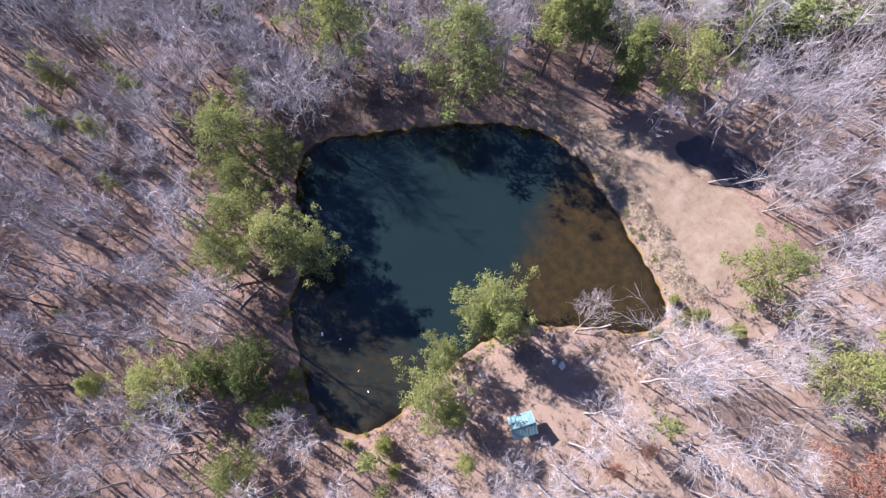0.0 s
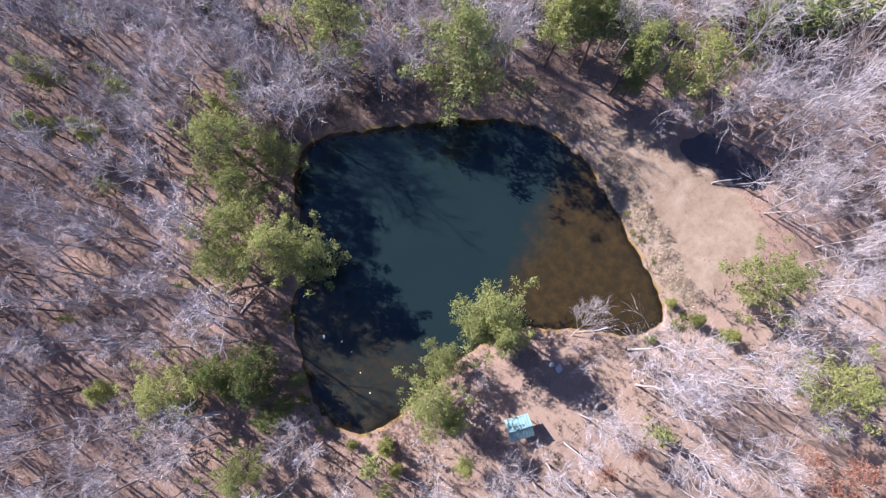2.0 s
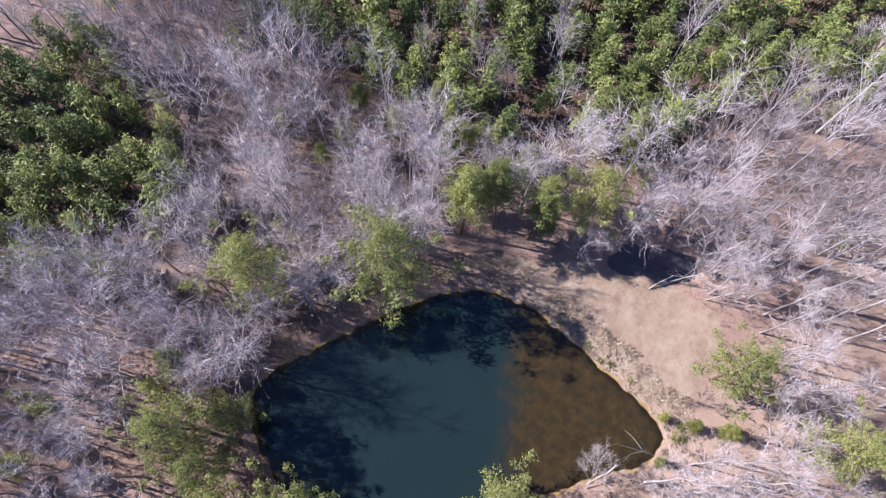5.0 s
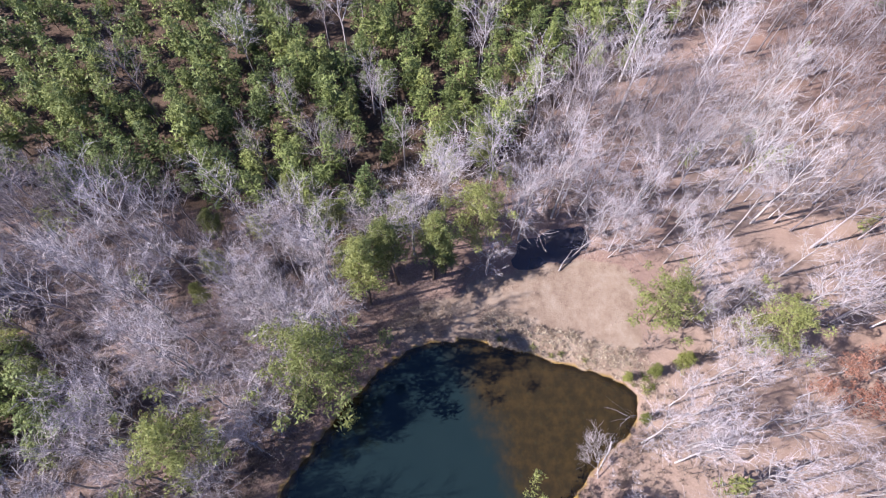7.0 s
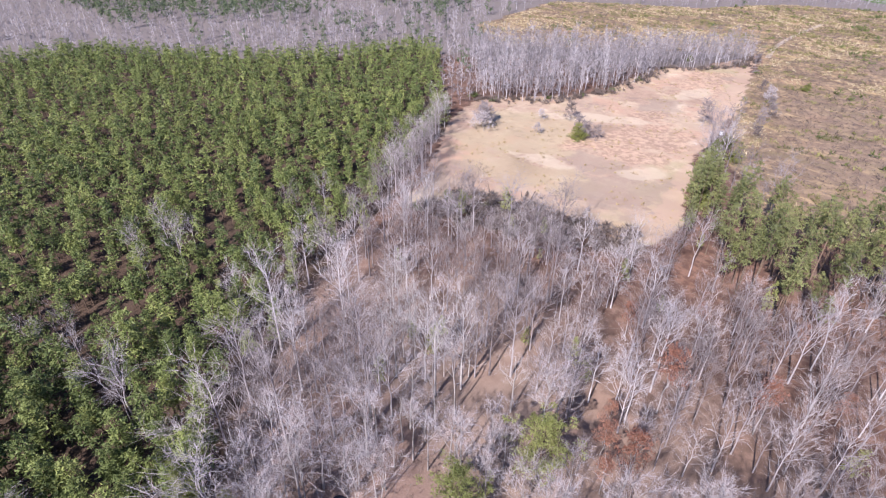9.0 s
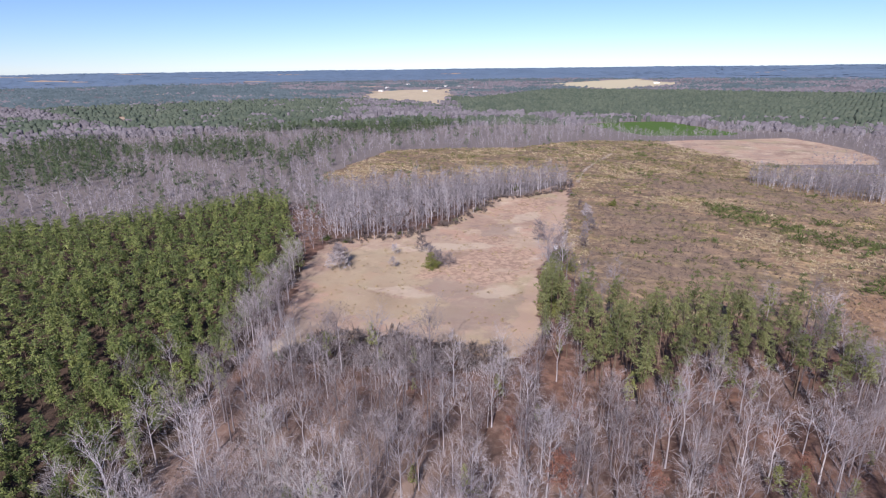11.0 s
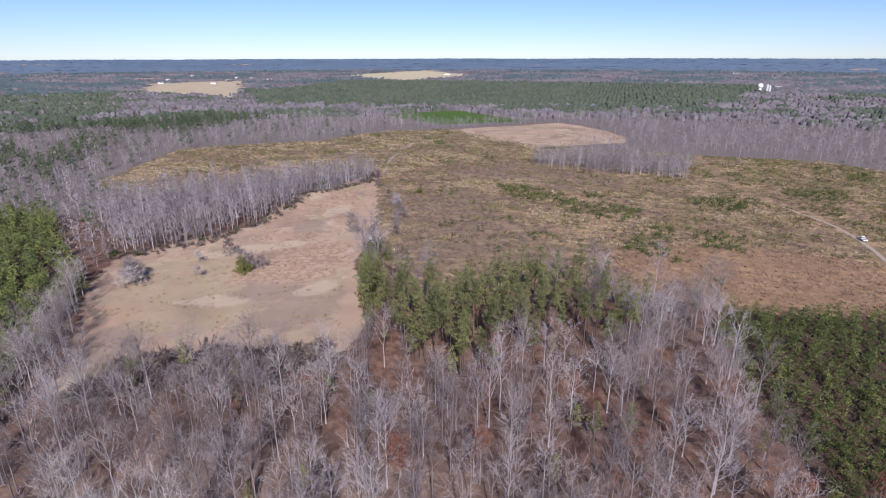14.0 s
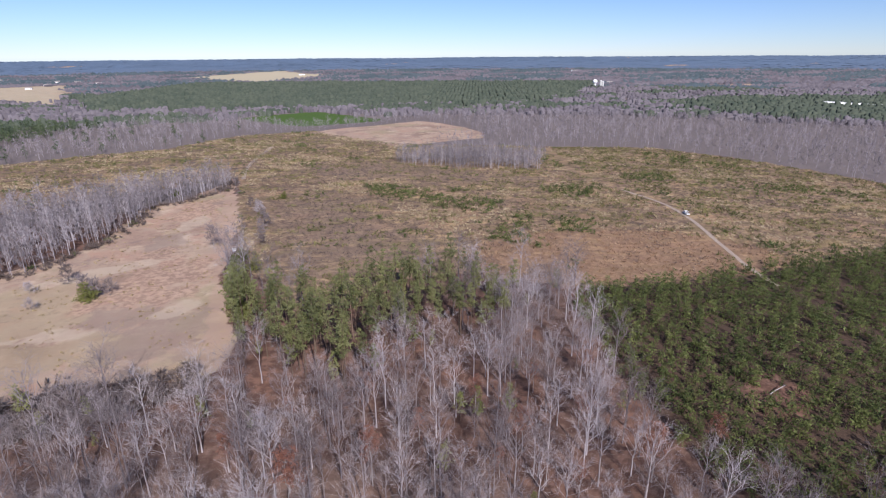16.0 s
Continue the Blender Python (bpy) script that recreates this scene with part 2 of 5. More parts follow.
# lighter bark copy that paints in the front-lit part of the wood
M_WOOD_LIT = bark("lit_grey_bark", (0.290, 0.260, 0.257), (0.510, 0.468, 0.460))
M_UNDER = leaf("brown_undergrowth", (0.076, 0.056, 0.050), (0.126, 0.097, 0.086), (0.187, 0.148, 0.133), 0.1)
M_TWIG_RUST = leaf("russet_dead_leaf", (0.175, 0.078, 0.054), (0.262, 0.126, 0.090), (0.330, 0.176, 0.126))
M_BARK_PINE = bark("brown_pine_bark", (0.072, 0.049, 0.036), (0.180, 0.126, 0.094))
M_PINE = leaf("olive_pine_needle", (0.165, 0.184, 0.066), (0.265, 0.284, 0.100), (0.365, 0.372, 0.135), 0.5)
M_PINE_GREEN = leaf("green_pine_needle", (0.076, 0.101, 0.034), (0.147, 0.178, 0.056), (0.262, 0.288, 0.090), 0.20)
M_PINE_GROVE = leaf("dull_pine_needle", (0.130, 0.145, 0.060), (0.220, 0.235, 0.098), (0.325, 0.330, 0.138), 0.45)
# blue-green lean of these far pines stands in for haze
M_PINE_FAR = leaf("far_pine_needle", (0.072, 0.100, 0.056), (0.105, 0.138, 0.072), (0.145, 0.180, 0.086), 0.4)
M_EVERGREEN = leaf("dark_evergreen_leaf", (0.078, 0.100, 0.034), (0.122, 0.150, 0.048), (0.190, 0.222, 0.072), 0.45)
M_YOUNG = leaf("young_pine_needle", (0.078, 0.100, 0.034), (0.130, 0.155, 0.050), (0.215, 0.240, 0.078), 0.40)


def canopy(name, a, b, big=0.004):
    """Far crowns: their twigs and needles face every way, so they scatter light much as level ground does."""
    k = Nodes(name)
    f = k.math("ADD", k.math("MULTIPLY", k.tint(), 0.35), k.math("MULTIPLY", k.noise(big, 5, 0.6), 0.65))
    up = k.n("ShaderNodeVectorMath", {0: k.n("ShaderNodeNewGeometry").outputs["Normal"], 1: (0.0, 0.0, 3.0)}, operation="ADD")
    way = k.n("ShaderNodeVectorMath", {0: up.outputs[0]}, operation="NORMALIZE")
    k.t.links.new(way.outputs[0], k.bsdf.inputs["Normal"])
    return k.done(k.ramp(f, (0.3, a), (0.7, b)), 0.95, 0.1)


# Far canopy colours carry the blue of aerial haze, most of it at the horizon.
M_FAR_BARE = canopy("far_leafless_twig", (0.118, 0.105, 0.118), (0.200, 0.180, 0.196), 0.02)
M_HORIZON_WOOD = canopy("haze_blue_wood", (0.108, 0.152, 0.215), (0.126, 0.172, 0.238))
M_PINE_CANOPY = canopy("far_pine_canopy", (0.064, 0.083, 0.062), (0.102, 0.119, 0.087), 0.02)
M_PINE_HAZE = canopy("hazed_dark_canopy", (0.066, 0.092, 0.100), (0.108, 0.136, 0.150), 0.012)
M_SCRUB = leaf("olive_scrub_leaf", (0.110, 0.105, 0.044), (0.195, 0.182, 0.074), (0.350, 0.318, 0.135), 0.3)
M_STRAW_PALE = leaf("bleached_grass", (0.36, 0.285, 0.175), (0.48, 0.392, 0.245), (0.61, 0.512, 0.345), 0.3)
M_RUSSET_GRASS = leaf("russet_grass", (0.26, 0.160, 0.100), (0.37, 0.240, 0.150), (0.48, 0.335, 0.215), 0.2)
M_BANK_GRASS = leaf("grey_straw", (0.30, 0.245, 0.180), (0.43, 0.365, 0.275), (0.58, 0.505, 0.395), 0.25)
M_STRAW = leaf("dead_grass", (0.274, 0.202, 0.108), (0.389, 0.302, 0.158), (0.475, 0.389, 0.216))
M_BRUSH = leaf("brown_brush", (0.095, 0.072, 0.062), (0.165, 0.126, 0.106), (0.290, 0.228, 0.186))
M_SHRUB = leaf("green_shrub_leaf", (0.111, 0.128, 0.038), (0.196, 0.208, 0.060), (0.297, 0.297, 0.089), 0.4)
M_ROAD = plain("pale_road_sand", (0.260, 0.198, 0.155), (0.390, 0.330, 0.275), 0.8, 0.95, 0.1, 0, 0.03)
M_ROOF = plain("weathered_mint_metal", (0.065, 0.125, 0.138), (0.14, 0.235, 0.25), 2.2, 0.5, 0.4, 0.0)
M_TIMBER = plain("brown_timber", (0.16, 0.10, 0.065), (0.28, 0.19, 0.13), 5.0)
M_WHITE = plain("white_paint", (0.74, 0.74, 0.73), (0.84, 0.84, 0.82), 2.0, 0.4, 0.5)
M_BLACK = plain("black_rubber", (0.02, 0.02, 0.02), (0.04, 0.04, 0.04), 5.0)
M_GLASS = plain("dark_window_glass", (0.02, 0.025, 0.03), (0.03, 0.035, 0.04), 2.0, 0.08, 0.6)
M_GREY = plain("grey_concrete", (0.38, 0.38, 0.37), (0.52, 0.52, 0.50), 1.0)
M_STONE = plain("pale_stone", (0.324, 0.310, 0.295), (0.504, 0.490, 0.468), 3.0, 0.9, 0.2, 0, 0.02)
M_SHINGLE = plain("grey_shingle", (0.20, 0.18, 0.17), (0.34, 0.31, 0.29), 3.0)

# ---- plan of the place, metres ----
POND = [(6.8, -26.9), (1.5, -24.9), (-6.6, -20.7), (-12.6, -17.1), (-20.6, -12.8), (-26.9, -7.7), (-29.8, -2.4),
        (-31.0, 3.5), (-30.7, 10.3), (-29.8, 14.6), (-28.5, 21.0), (-27.8, 26.5), (-25.6, 34.2), (-22.4, 34.8),
        (-18.1, 32.6), (-15.6, 29.7), (-10.3, 25.8), (-6.0, 22.2), (-0.5, 20.0), (5.0, 19.6), (11.4, 20.7),
        (17.3, 21.0), (22.1, 21.4), (27.7, 20.3), (30.8, 13.1), (29.3, 8.1), (28.0, 3.4), (26.1, -2.1), (23.0, -5.7),
        (18.6, -8.5), (16.2, -14.1), (13.4, -22.0), (10.4, -24.9)]
CLEARING = [(-29.7, -11.7), (-34.6, -8.3), (-37.8, -0.9), (-42.8, 7.2), (-46.2, 14.0), (-48.5, 21.9), (-50.0, 29.1),
            (-47.6, 33.4), (-42.8, 36.0), (-36.3, 34.9), (-31.2, 33.7), (-26.9, 33.0), (-27.6, 27.7), (-28.6, 18.8),
            (-30.0, 11.6), (-30.2, 4.0), (-28.7, -5.3)]
YARD = [(5.0, 19.6), (-5.7, 23.8), (-15.3, 31.1), (-19.2, 36.6), (-12.5, 40.7), (-3.5, 41.9), (6.2, 48.6), (24.3, 35.9),
        (21.4, 25.5), (9.9, 21.7)]
FIELD = [(-133.6, 94.8), (-139.3, 108.8), (-181.5, 156.8), (-197.5, 188.4), (-186.2, 208.6), (-164.0, 244.5),
         (-178.1, 310.1), (-159.4, 336.7), (-154.7, 400.2), (-111.9, 289.3), (-97.5, 239.3), (-91.5, 206.3),
         (-64.6, 151.4), (-64.6, 133.0), (-83.2, 130.6), (-106.8, 128.3), (-118.4, 115.6), (-123.9, 105.6)]
PINES_WEST = [(-49, -11), (-46, -22), (-50, -34), (-50, -52), (-46, -80), (-60, -160), (-420, -160), (-420, 60), (-351, 116),
              (-315, 167), (-308, 229), (-286, 236), (-217, 181), (-183, 159), (-171, 142), (-130, 79), (-112, 48),
              (-83, 19), (-68, 4), (-59, -3)]
PINES_SOUTH = [(24, -72), (8, -58), (-10, -50), (-18, -58), (-30, -95), (20, -128), (75, -110)]
GROVE = [(-77, 184), (-60, 171), (-38, 175), (-17, 199), (2, 191), (4, 168), (-14, 146), (-26, 126), (-40, 132), (-60, 141), (-70, 162)]
YOUNG = [(46, 176), (54, 194), (105, 200), (142, 218), (200, 231), (260, 240), (260, 50), (112, 50), (79, 76), (60, 90), (52, 110), (49, 138)]
CUT = [(-66, 188), (-98, 245), (-118, 300), (-150, 400), (-190, 367), (-217, 334), (-248, 298), (-274, 273), (-338, 316), (-357, 396), (-374, 451), (-336, 489),
       (-270, 543), (-226, 628), (-150, 663), (-53, 558), (65, 541), (198, 521), (250, 465), (303, 366), (420, 260),
       (300, 235), (200, 231), (105, 200), (54, 194), (5, 208), (-17, 200), (-38, 176)]
STRIP = [(-196, 189), (-172, 211), (-164, 263), (-170, 315), (-145, 352), (-151, 390), (-190, 360), (-215, 327), (-245, 292), (-270, 267), (-262, 238)]
ISLAND = [(-47, 464), (8, 425), (74, 423), (87, 472), (9, 489)]
PASTURE = [(-160, 648), (-32, 754), (33, 689), (47, 592), (-46, 539), (-100, 599)]
CROP = [(-296, 806), (-203, 907), (-72, 770), (-173, 702)]
PINES_NORTH = [(-737, 1147), (-705, 1644), (31, 1695), (452, 1636), (246, 1126), (-139, 972), (-342, 937), (-569, 907)]
PINES_EAST = [(380, 881), (516, 1100), (842, 1068), (549, 687), (454, 723)]
PINES_FAR_WEST = [(-857, 414), (-688, 497), (-686, 702), (-999, 1029), (-1690, 1352), (-2473, 1231), (-2600, 700)]
PINES_WEDGE = [(-385, 285), (-360, 302), (-470, 490), (-510, 470)]
MIXED_GROVE = [(4, 168), (2, 191), (-1, 204), (21, 184), (27, 174), (20, 157), (9, 142), (-7, 139)]
LIGHT_FIELD = [(-903, 2018), (-697, 2508), (-433, 2171), (-547, 1712)]
VILLAGE_FIELD = [(-1054, 1125), (-1259, 1451), (-1053, 1640), (-711, 1040), (-800, 1073)]


def soften(poly, rounds=2):
    p = np.array(poly, float)
    for _ in range(rounds):
        q = np.roll(p, -1, 0)
        p = np.stack([0.75 * p + 0.25 * q, 0.25 * p + 0.75 * q], 1).reshape(-1, 2)
    return p


def signed(poly, x, y):
    """Distance to a polygon's edge, negative inside."""
    p = np.asarray(poly, float)
    x, y = np.asarray(x, float), np.asarray(y, float)
    best, inside = np.full(x.shape, 1e18), np.zeros(x.shape, bool)
    for (ax, ay), (bx, by) in zip(p, np.roll(p, -1, 0)):
        dx, dy = bx - ax, by - ay
        u = np.clip(((x - ax) * dx + (y - ay) * dy) / (dx * dx + dy * dy + 1e-12), 0, 1)
        best = np.minimum(best, (x - ax - u * dx) ** 2 + (y - ay - u * dy) ** 2)
        cross = (ay > y) != (by > y)
        inside ^= cross & (x < (bx - ax) * (y - ay) / (by - ay + 1e-12) + ax)
    d = np.sqrt(best)
    return np.where(inside, -d, d)


def smooth(a, b, v):
    u = np.clip((v - a) / (b - a), 0, 1)
    return u * u * (3 - 2 * u)


def wave(x, y, size, seed=0.0):
    """Cheap rolling noise, about -1 to 1."""
    x, y = x / size, y / size
    return (np.sin(1.7 * x + 1.3 * y + seed) + np.sin(-1.1 * x + 2.1 * y + 2.3 * seed + 1.0)
            + np.sin(2.9 * x - 0.7 * y + 0.7 * seed + 4.0) + np.sin(0.9 * x + 3.3 * y + 1.9 * seed)) / 4


POND_EDGE = soften(POND)
POOL_EDGE = soften([(-45.4, 11.6), (-49.5, 11.2), (-53.5, 14.5), (-56.0, 20.0), (-57.0, 26.0), (-51.6, 27.2), (-48.0, 22.5), (-46.0, 16.5)])


def shore(x, y):
    return signed(POND_EDGE, x, y) + 0.45 * wave(x, y, 1.2, 3.0) + 0.5 * wave(x, y, 3.1, 1.0)


def height(x, y):
    x, y = np.asarray(x, float), np.asarray(y, float)
    r = np.hypot(x, y)
    land = 1.0 + 3.0 * smooth(60, 170, r) + 0.25 * wave(x, y, 9.0) + 0.9 * wave(x, y, 60.0, 2.0) * smooth(70, 200, r)
    land = land + 2.5 * wave(x, y, 420.0, 5.0) * smooth(500, 1200, r)
    land = land + 61.0 * np.clip((r - 1200) / 3100, 0, None) ** 1.3 * (r < 4300) + np.where(r >= 4300, 61 - (r - 4300) * 0.02, 0)
    near = r < 90
    if near.any():
        land[near] -= 0.9 * smooth(1.3, -1.6, signed(POOL_EDGE, x[near], y[near]) + 1.5 * wave(x[near], y[near], 2.4, 6.0))
    d = np.full(x.shape, 99.0)
    if near.any():
        d[near] = shore(x[near], y[near])
    deep = np.clip(d * 0.32, -2.4, 0)
    bank = land * smooth(-1.0, 5.0, d) * (d > 0) + 0.12 * np.clip(d, 0, 1)
    return np.where(d > 8, land, np.where(d > 0, np.minimum(land, bank), deep))


def mesh_of(name, verts, faces, material, smooth_shade=False, **point_values):
    """A mesh from arrays: verts (n, 3), faces (m, 3 or 4)."""
    verts, faces = np.asarray(verts, np.float32), np.asarray(faces, np.int32)
    me = bpy.data.meshes.new(name)
    k = faces.shape[1]
    me.vertices.add(len(verts)), me.loops.add(faces.size), me.polygons.add(len(faces))
    me.vertices.foreach_set("co", verts.ravel())
    me.loops.foreach_set("vertex_index", faces.ravel())
    me.polygons.foreach_set("loop_start", np.arange(0, faces.size, k, dtype=np.int32))
    me.polygons.foreach_set("use_smooth", np.full(len(faces), smooth_shade))
    for key, values in point_values.items():
        me.attributes.new(key, "FLOAT", "POINT").data.foreach_set("value", np.asarray(values, np.float32))
    me.update(calc_edges=True)
    me.materials.append(material)
    return me


def spaced(stops):
    """Coordinates through (value, step) stops, with the step held between them."""
    out = [stops[0][0]]
    for (a, s), (b, _) in zip(stops, stops[1:]):
        n = max(1, round((b - a) / s))
        out += [a + (b - a) * i / n for i in range(1, n + 1)]
    return np.array(out)


gx = spaced([(-4900, 180), (-2000, 60), (-900, 24), (-420, 8), (-230, 4), (-64, 1.2), (46, 4), (230, 8), (420, 24), (900, 60), (2000, 180), (4900, 1)])
gy = spaced([(-4900, 240), (-1000, 60), (-300, 12), (-100, 3), (-46, 1.2), (56, 4), (410, 8), (760, 24), (1300, 60), (2200, 130), (4900, 1)])
X, Y = np.meshgrid(gx, gy)
X, Y = X.ravel(), Y.ravel()
nx, ny = len(gx), len(gy)
i, j = np.meshgrid(np.arange(nx - 1), np.arange(ny - 1))
a = (j * nx + i).ravel()
R = np.hypot(X, Y)


def within(poly, soft=3.0, jitter=0.0, size=12.0):
    return smooth(soft, -soft, signed(poly, X, Y) + jitter * wave(X, Y, size, 1.0))


def patches(x, y):
    """Which cover the land carries far off: 0 bare wood, 1 pine wood, 2 open land."""
    u, v = x + 0.35 * y, y - 0.35 * x                     # belts of wood lie crosswise
    w = wave(u / 2.4, v, 120.0, 7.0) + 0.7 * wave(x, y, 62.0, 2.0) + 0.25 * smooth(1700, 2600, np.hypot(x, y))
    kind = np.where(w > 0.12, 1, 0)
    return np.where(wave(u / 2.8, v, 150.0, 11.0) + 0.5 * wave(x, y, 70.0, 5.0) > 0.80, 2, kind)


def blots(*spots):
    """Soft patches of turf: x, y, half length, half width, turn of the long axis."""
    v = np.zeros(len(X))
    for cx, cy, a, b, turn in spots:
        c, s = math.cos(radians(turn)), math.sin(radians(turn))
        u, w = (X - cx) * c + (Y - cy) * s, (Y - cy) * c - (X - cx) * s
        v = np.maximum(v, smooth(1.75, 0.1, np.hypot(u / a, w / b) + 0.45 * wave(X, Y, 6.0, cx) + 0.25 * wave(X, Y, 2.6, cy)))
    return v


def strip_of(points, half):
    """1 along a line of points, 0 beyond half a width."""
    d = np.full(len(X), 1e9)
    for (ax, ay), (bx, by) in zip(points, points[1:]):
        dx, dy = bx - ax, by - ay
        u = np.clip(((X - ax) * dx + (Y - ay) * dy) / (dx * dx + dy * dy), 0, 1)
        d = np.minimum(d, np.hypot(X - ax - u * dx, Y - ay - u * dy))
    return smooth(half * 1.5, half * 0.5, d + 1.2 * wave(X, Y, 6.0, 2.0))


open_far = (patches(X, Y) == 2) & (R > 900)
dirt = np.maximum.reduce([within(CLEARING, 3.0, 1.2, 4.0), 0.42 * within(YARD, 4.0, 2.5, 5.0)])
straw = np.maximum.reduce([within(FIELD, 2.0, 2.0), within(PASTURE, 8.0, 6.0, 40.0), within(LIGHT_FIELD, 30), within(VILLAGE_FIELD, 20), open_far * 1.0])
cut = np.maximum(within(CUT, 4.0, 3.0), 0.3 * within(YOUNG, 4.0) * (np.hypot(X - 87, Y - 122) > 9))
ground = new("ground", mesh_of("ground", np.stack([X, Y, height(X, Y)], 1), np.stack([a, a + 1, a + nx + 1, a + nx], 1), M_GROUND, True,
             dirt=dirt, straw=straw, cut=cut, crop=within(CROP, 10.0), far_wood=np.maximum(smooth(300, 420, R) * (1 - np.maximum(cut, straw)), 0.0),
             tan=smooth(80, 45, np.hypot((X - 80) * 0.9, (Y - 226) * 1.6)),
             # redder litter, with the trees' shade painted in
             russet=smooth(50, 85, Y),
             wood_shade=smooth(-16, -30, Y) * smooth(22, 2, X),
             olive_turf=blots((-146, 165, 30, 20, 60), (-160, 182, 22, 16, 60), (-128, 140, 22, 12, 20), (-110, 150, 16, 12, 0)),
             dull_turf=blots((-138, 122, 16, 9, 120), (-92, 158, 20, 16, 70), (-112, 172, 14, 10, 0), (-134, 250, 18, 9, 110)),
             sedge=blots((-112, 212, 22, 16, 60), (-122, 190, 20, 10, 60), (-142, 308, 30, 14, 105), (-130, 232, 14, 9, 90), (-104, 190, 12, 10, 0)),
             bleached=blots((-138, 216, 20, 6, 40), (-150, 205, 12, 5, 30), (-135, 285, 14, 7, 100), (-126, 157, 14, 5, 20), (-96, 176, 12, 5, 70)),
             mauve_brush=blots((-45, 250, 60, 30, 110), (-70, 300, 50, 28, 115), (-20, 225, 34, 16, 160), (10, 400, 50, 22, 170), (-60, 420, 60, 30, 160)),
             worn=strip_of(((-150, 398), (-132, 330), (-114, 275), (-98, 232), (-89, 206), (-74, 160), (-68, 140)), 4.0),
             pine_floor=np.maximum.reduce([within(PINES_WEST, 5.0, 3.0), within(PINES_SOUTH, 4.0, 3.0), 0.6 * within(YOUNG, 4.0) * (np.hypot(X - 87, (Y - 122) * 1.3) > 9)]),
             # where the ground is painted paler, as front-lit
             sandy=smooth(20, 30, Y + 0.3 * X) * smooth(110, 70, Y) * smooth(25, 0, X) * smooth(-120, -80, X),
             pale_crop=np.maximum(within(LIGHT_FIELD, 30), 0.6 * within(VILLAGE_FIELD, 20)), haze_tint=smooth(1700, 3300, R),
             bed=smooth(0.35, -0.5, np.where(R < 90, shore(X, Y), 9))))
tagged(ground, "leaf-littered sandy land with fields and woods", "ground", kind="structure")

# the pond's surface
wx, wy = np.meshgrid(np.arange(-40, 40, 1.0), np.arange(-36, 44, 1.0))
wx, wy = wx.ravel(), wy.ravel()
keep = shore(wx, wy) < 3.0
i, j = np.meshgrid(np.arange(79), np.arange(79))
q = (j * 80 + i).ravel()
q = np.stack([q, q + 1, q + 81, q + 80], 1)
q = q[keep[q].all(1)]
# clear, shallow water along the north-eastern bank and in the south-eastern arm; deep and murky elsewhere
shallow = np.maximum(smooth(-9, 5, wy - 0.55 * wx - 21.0 + 1.6 * wave(wx, wy, 5.0)), 0.7 * smooth(-2.5, -0.3, shore(wx, wy)))
arm = smooth(8, 20, wx + 0.25 * wy)
water = new("water", mesh_of("water", np.stack([wx, wy, 0 * wx], 1), q, M_WATER, True, murk=1 - 0.75 * smooth(-1.3, 0.2, shore(wx, wy)), amber=np.maximum(shallow, 0.5 * arm)))
tagged(water, "dark teal pond water, clear and amber in the shallows", "pond", kind="structure")

px, py = np.meshgrid(np.arange(-61, -43, 0.75), np.arange(7, 32, 0.75))
q = np.arange(px.size).reshape(px.shape)
q = np.stack([q[:-1, :-1], q[:-1, 1:], q[1:, 1:], q[1:, :-1]], 2).reshape(-1, 4)
px, py = px.ravel(), py.ravel()
q = q[(signed(POOL_EDGE, px, py) < 2.2)[q].all(1)]
pool = new("water", mesh_of("water", np.stack([px, py, 0 * px + 0.45], 1), q, M_POOL, True, murk=0 * px + 0.8, amber=0 * px))
tagged(pool, "small dark pool in the wood's shade", "pond", kind="structure")

# ---- trees ----
rng = np.random.default_rng(5)


class Shape:
    """Collects triangles."""

    def __init__(self):
        self.v, self.f, self.n = [], [], 0

    def add(self, v, f):
        self.v.append(np.asarray(v, float))
        self.f.append(np.asarray(f, int) + self.n)
        self.n += len(self.v[-1])

    def arrays(self):
        return np.concatenate(self.v), np.concatenate(self.f)


def frame_of(way):
    way = way / (np.linalg.norm(way) + 1e-9)
    s = np.cross(way, (0.0, 0.0, 1.0) if abs(way[2]) < 0.9 else (1.0, 0.0, 0.0))
    s /= np.linalg.norm(s)
    return way, s, np.cross(way, s)


def limb(shape, points, radii, n):
    """A tapered tube along points; ends in a tip where the last radius is 0."""
    rings = []
    for k, (p, r) in enumerate(zip(points, radii)):
        way = points[min(k + 1, len(points) - 1)] - points[max(k - 1, 0)]
        _, s, u = frame_of(way)
        ang = np.arange(n) * 2 * math.pi / n
        rings.append(p + r * (np.cos(ang)[:, None] * s + np.sin(ang)[:, None] * u) if r > 0 else p[None, :])
    faces, base = [], 0
    for r0, r1 in zip(rings, rings[1:]):
        b1 = base + len(r0)
        for k in range(n):
            m = (k + 1) % n
            if len(r1) == 1:
                faces.append((base + k, base + m, b1))
            else:
                faces += [(base + k, base + m, b1 + m), (base + k, b1 + m, b1 + k)]
        base = b1
    shape.add(np.concatenate(rings), faces)


def sliver(shape, p0, p1, r, g):
    """A twig too fine to show its roundness."""
    side = np.cross(p1 - p0, g.normal(0, 1, 3))
    side *= r / (np.linalg.norm(side) + 1e-9)
    shape.add(np.stack([p0 - side, p0 + side, p1]), [(0, 1, 2)])


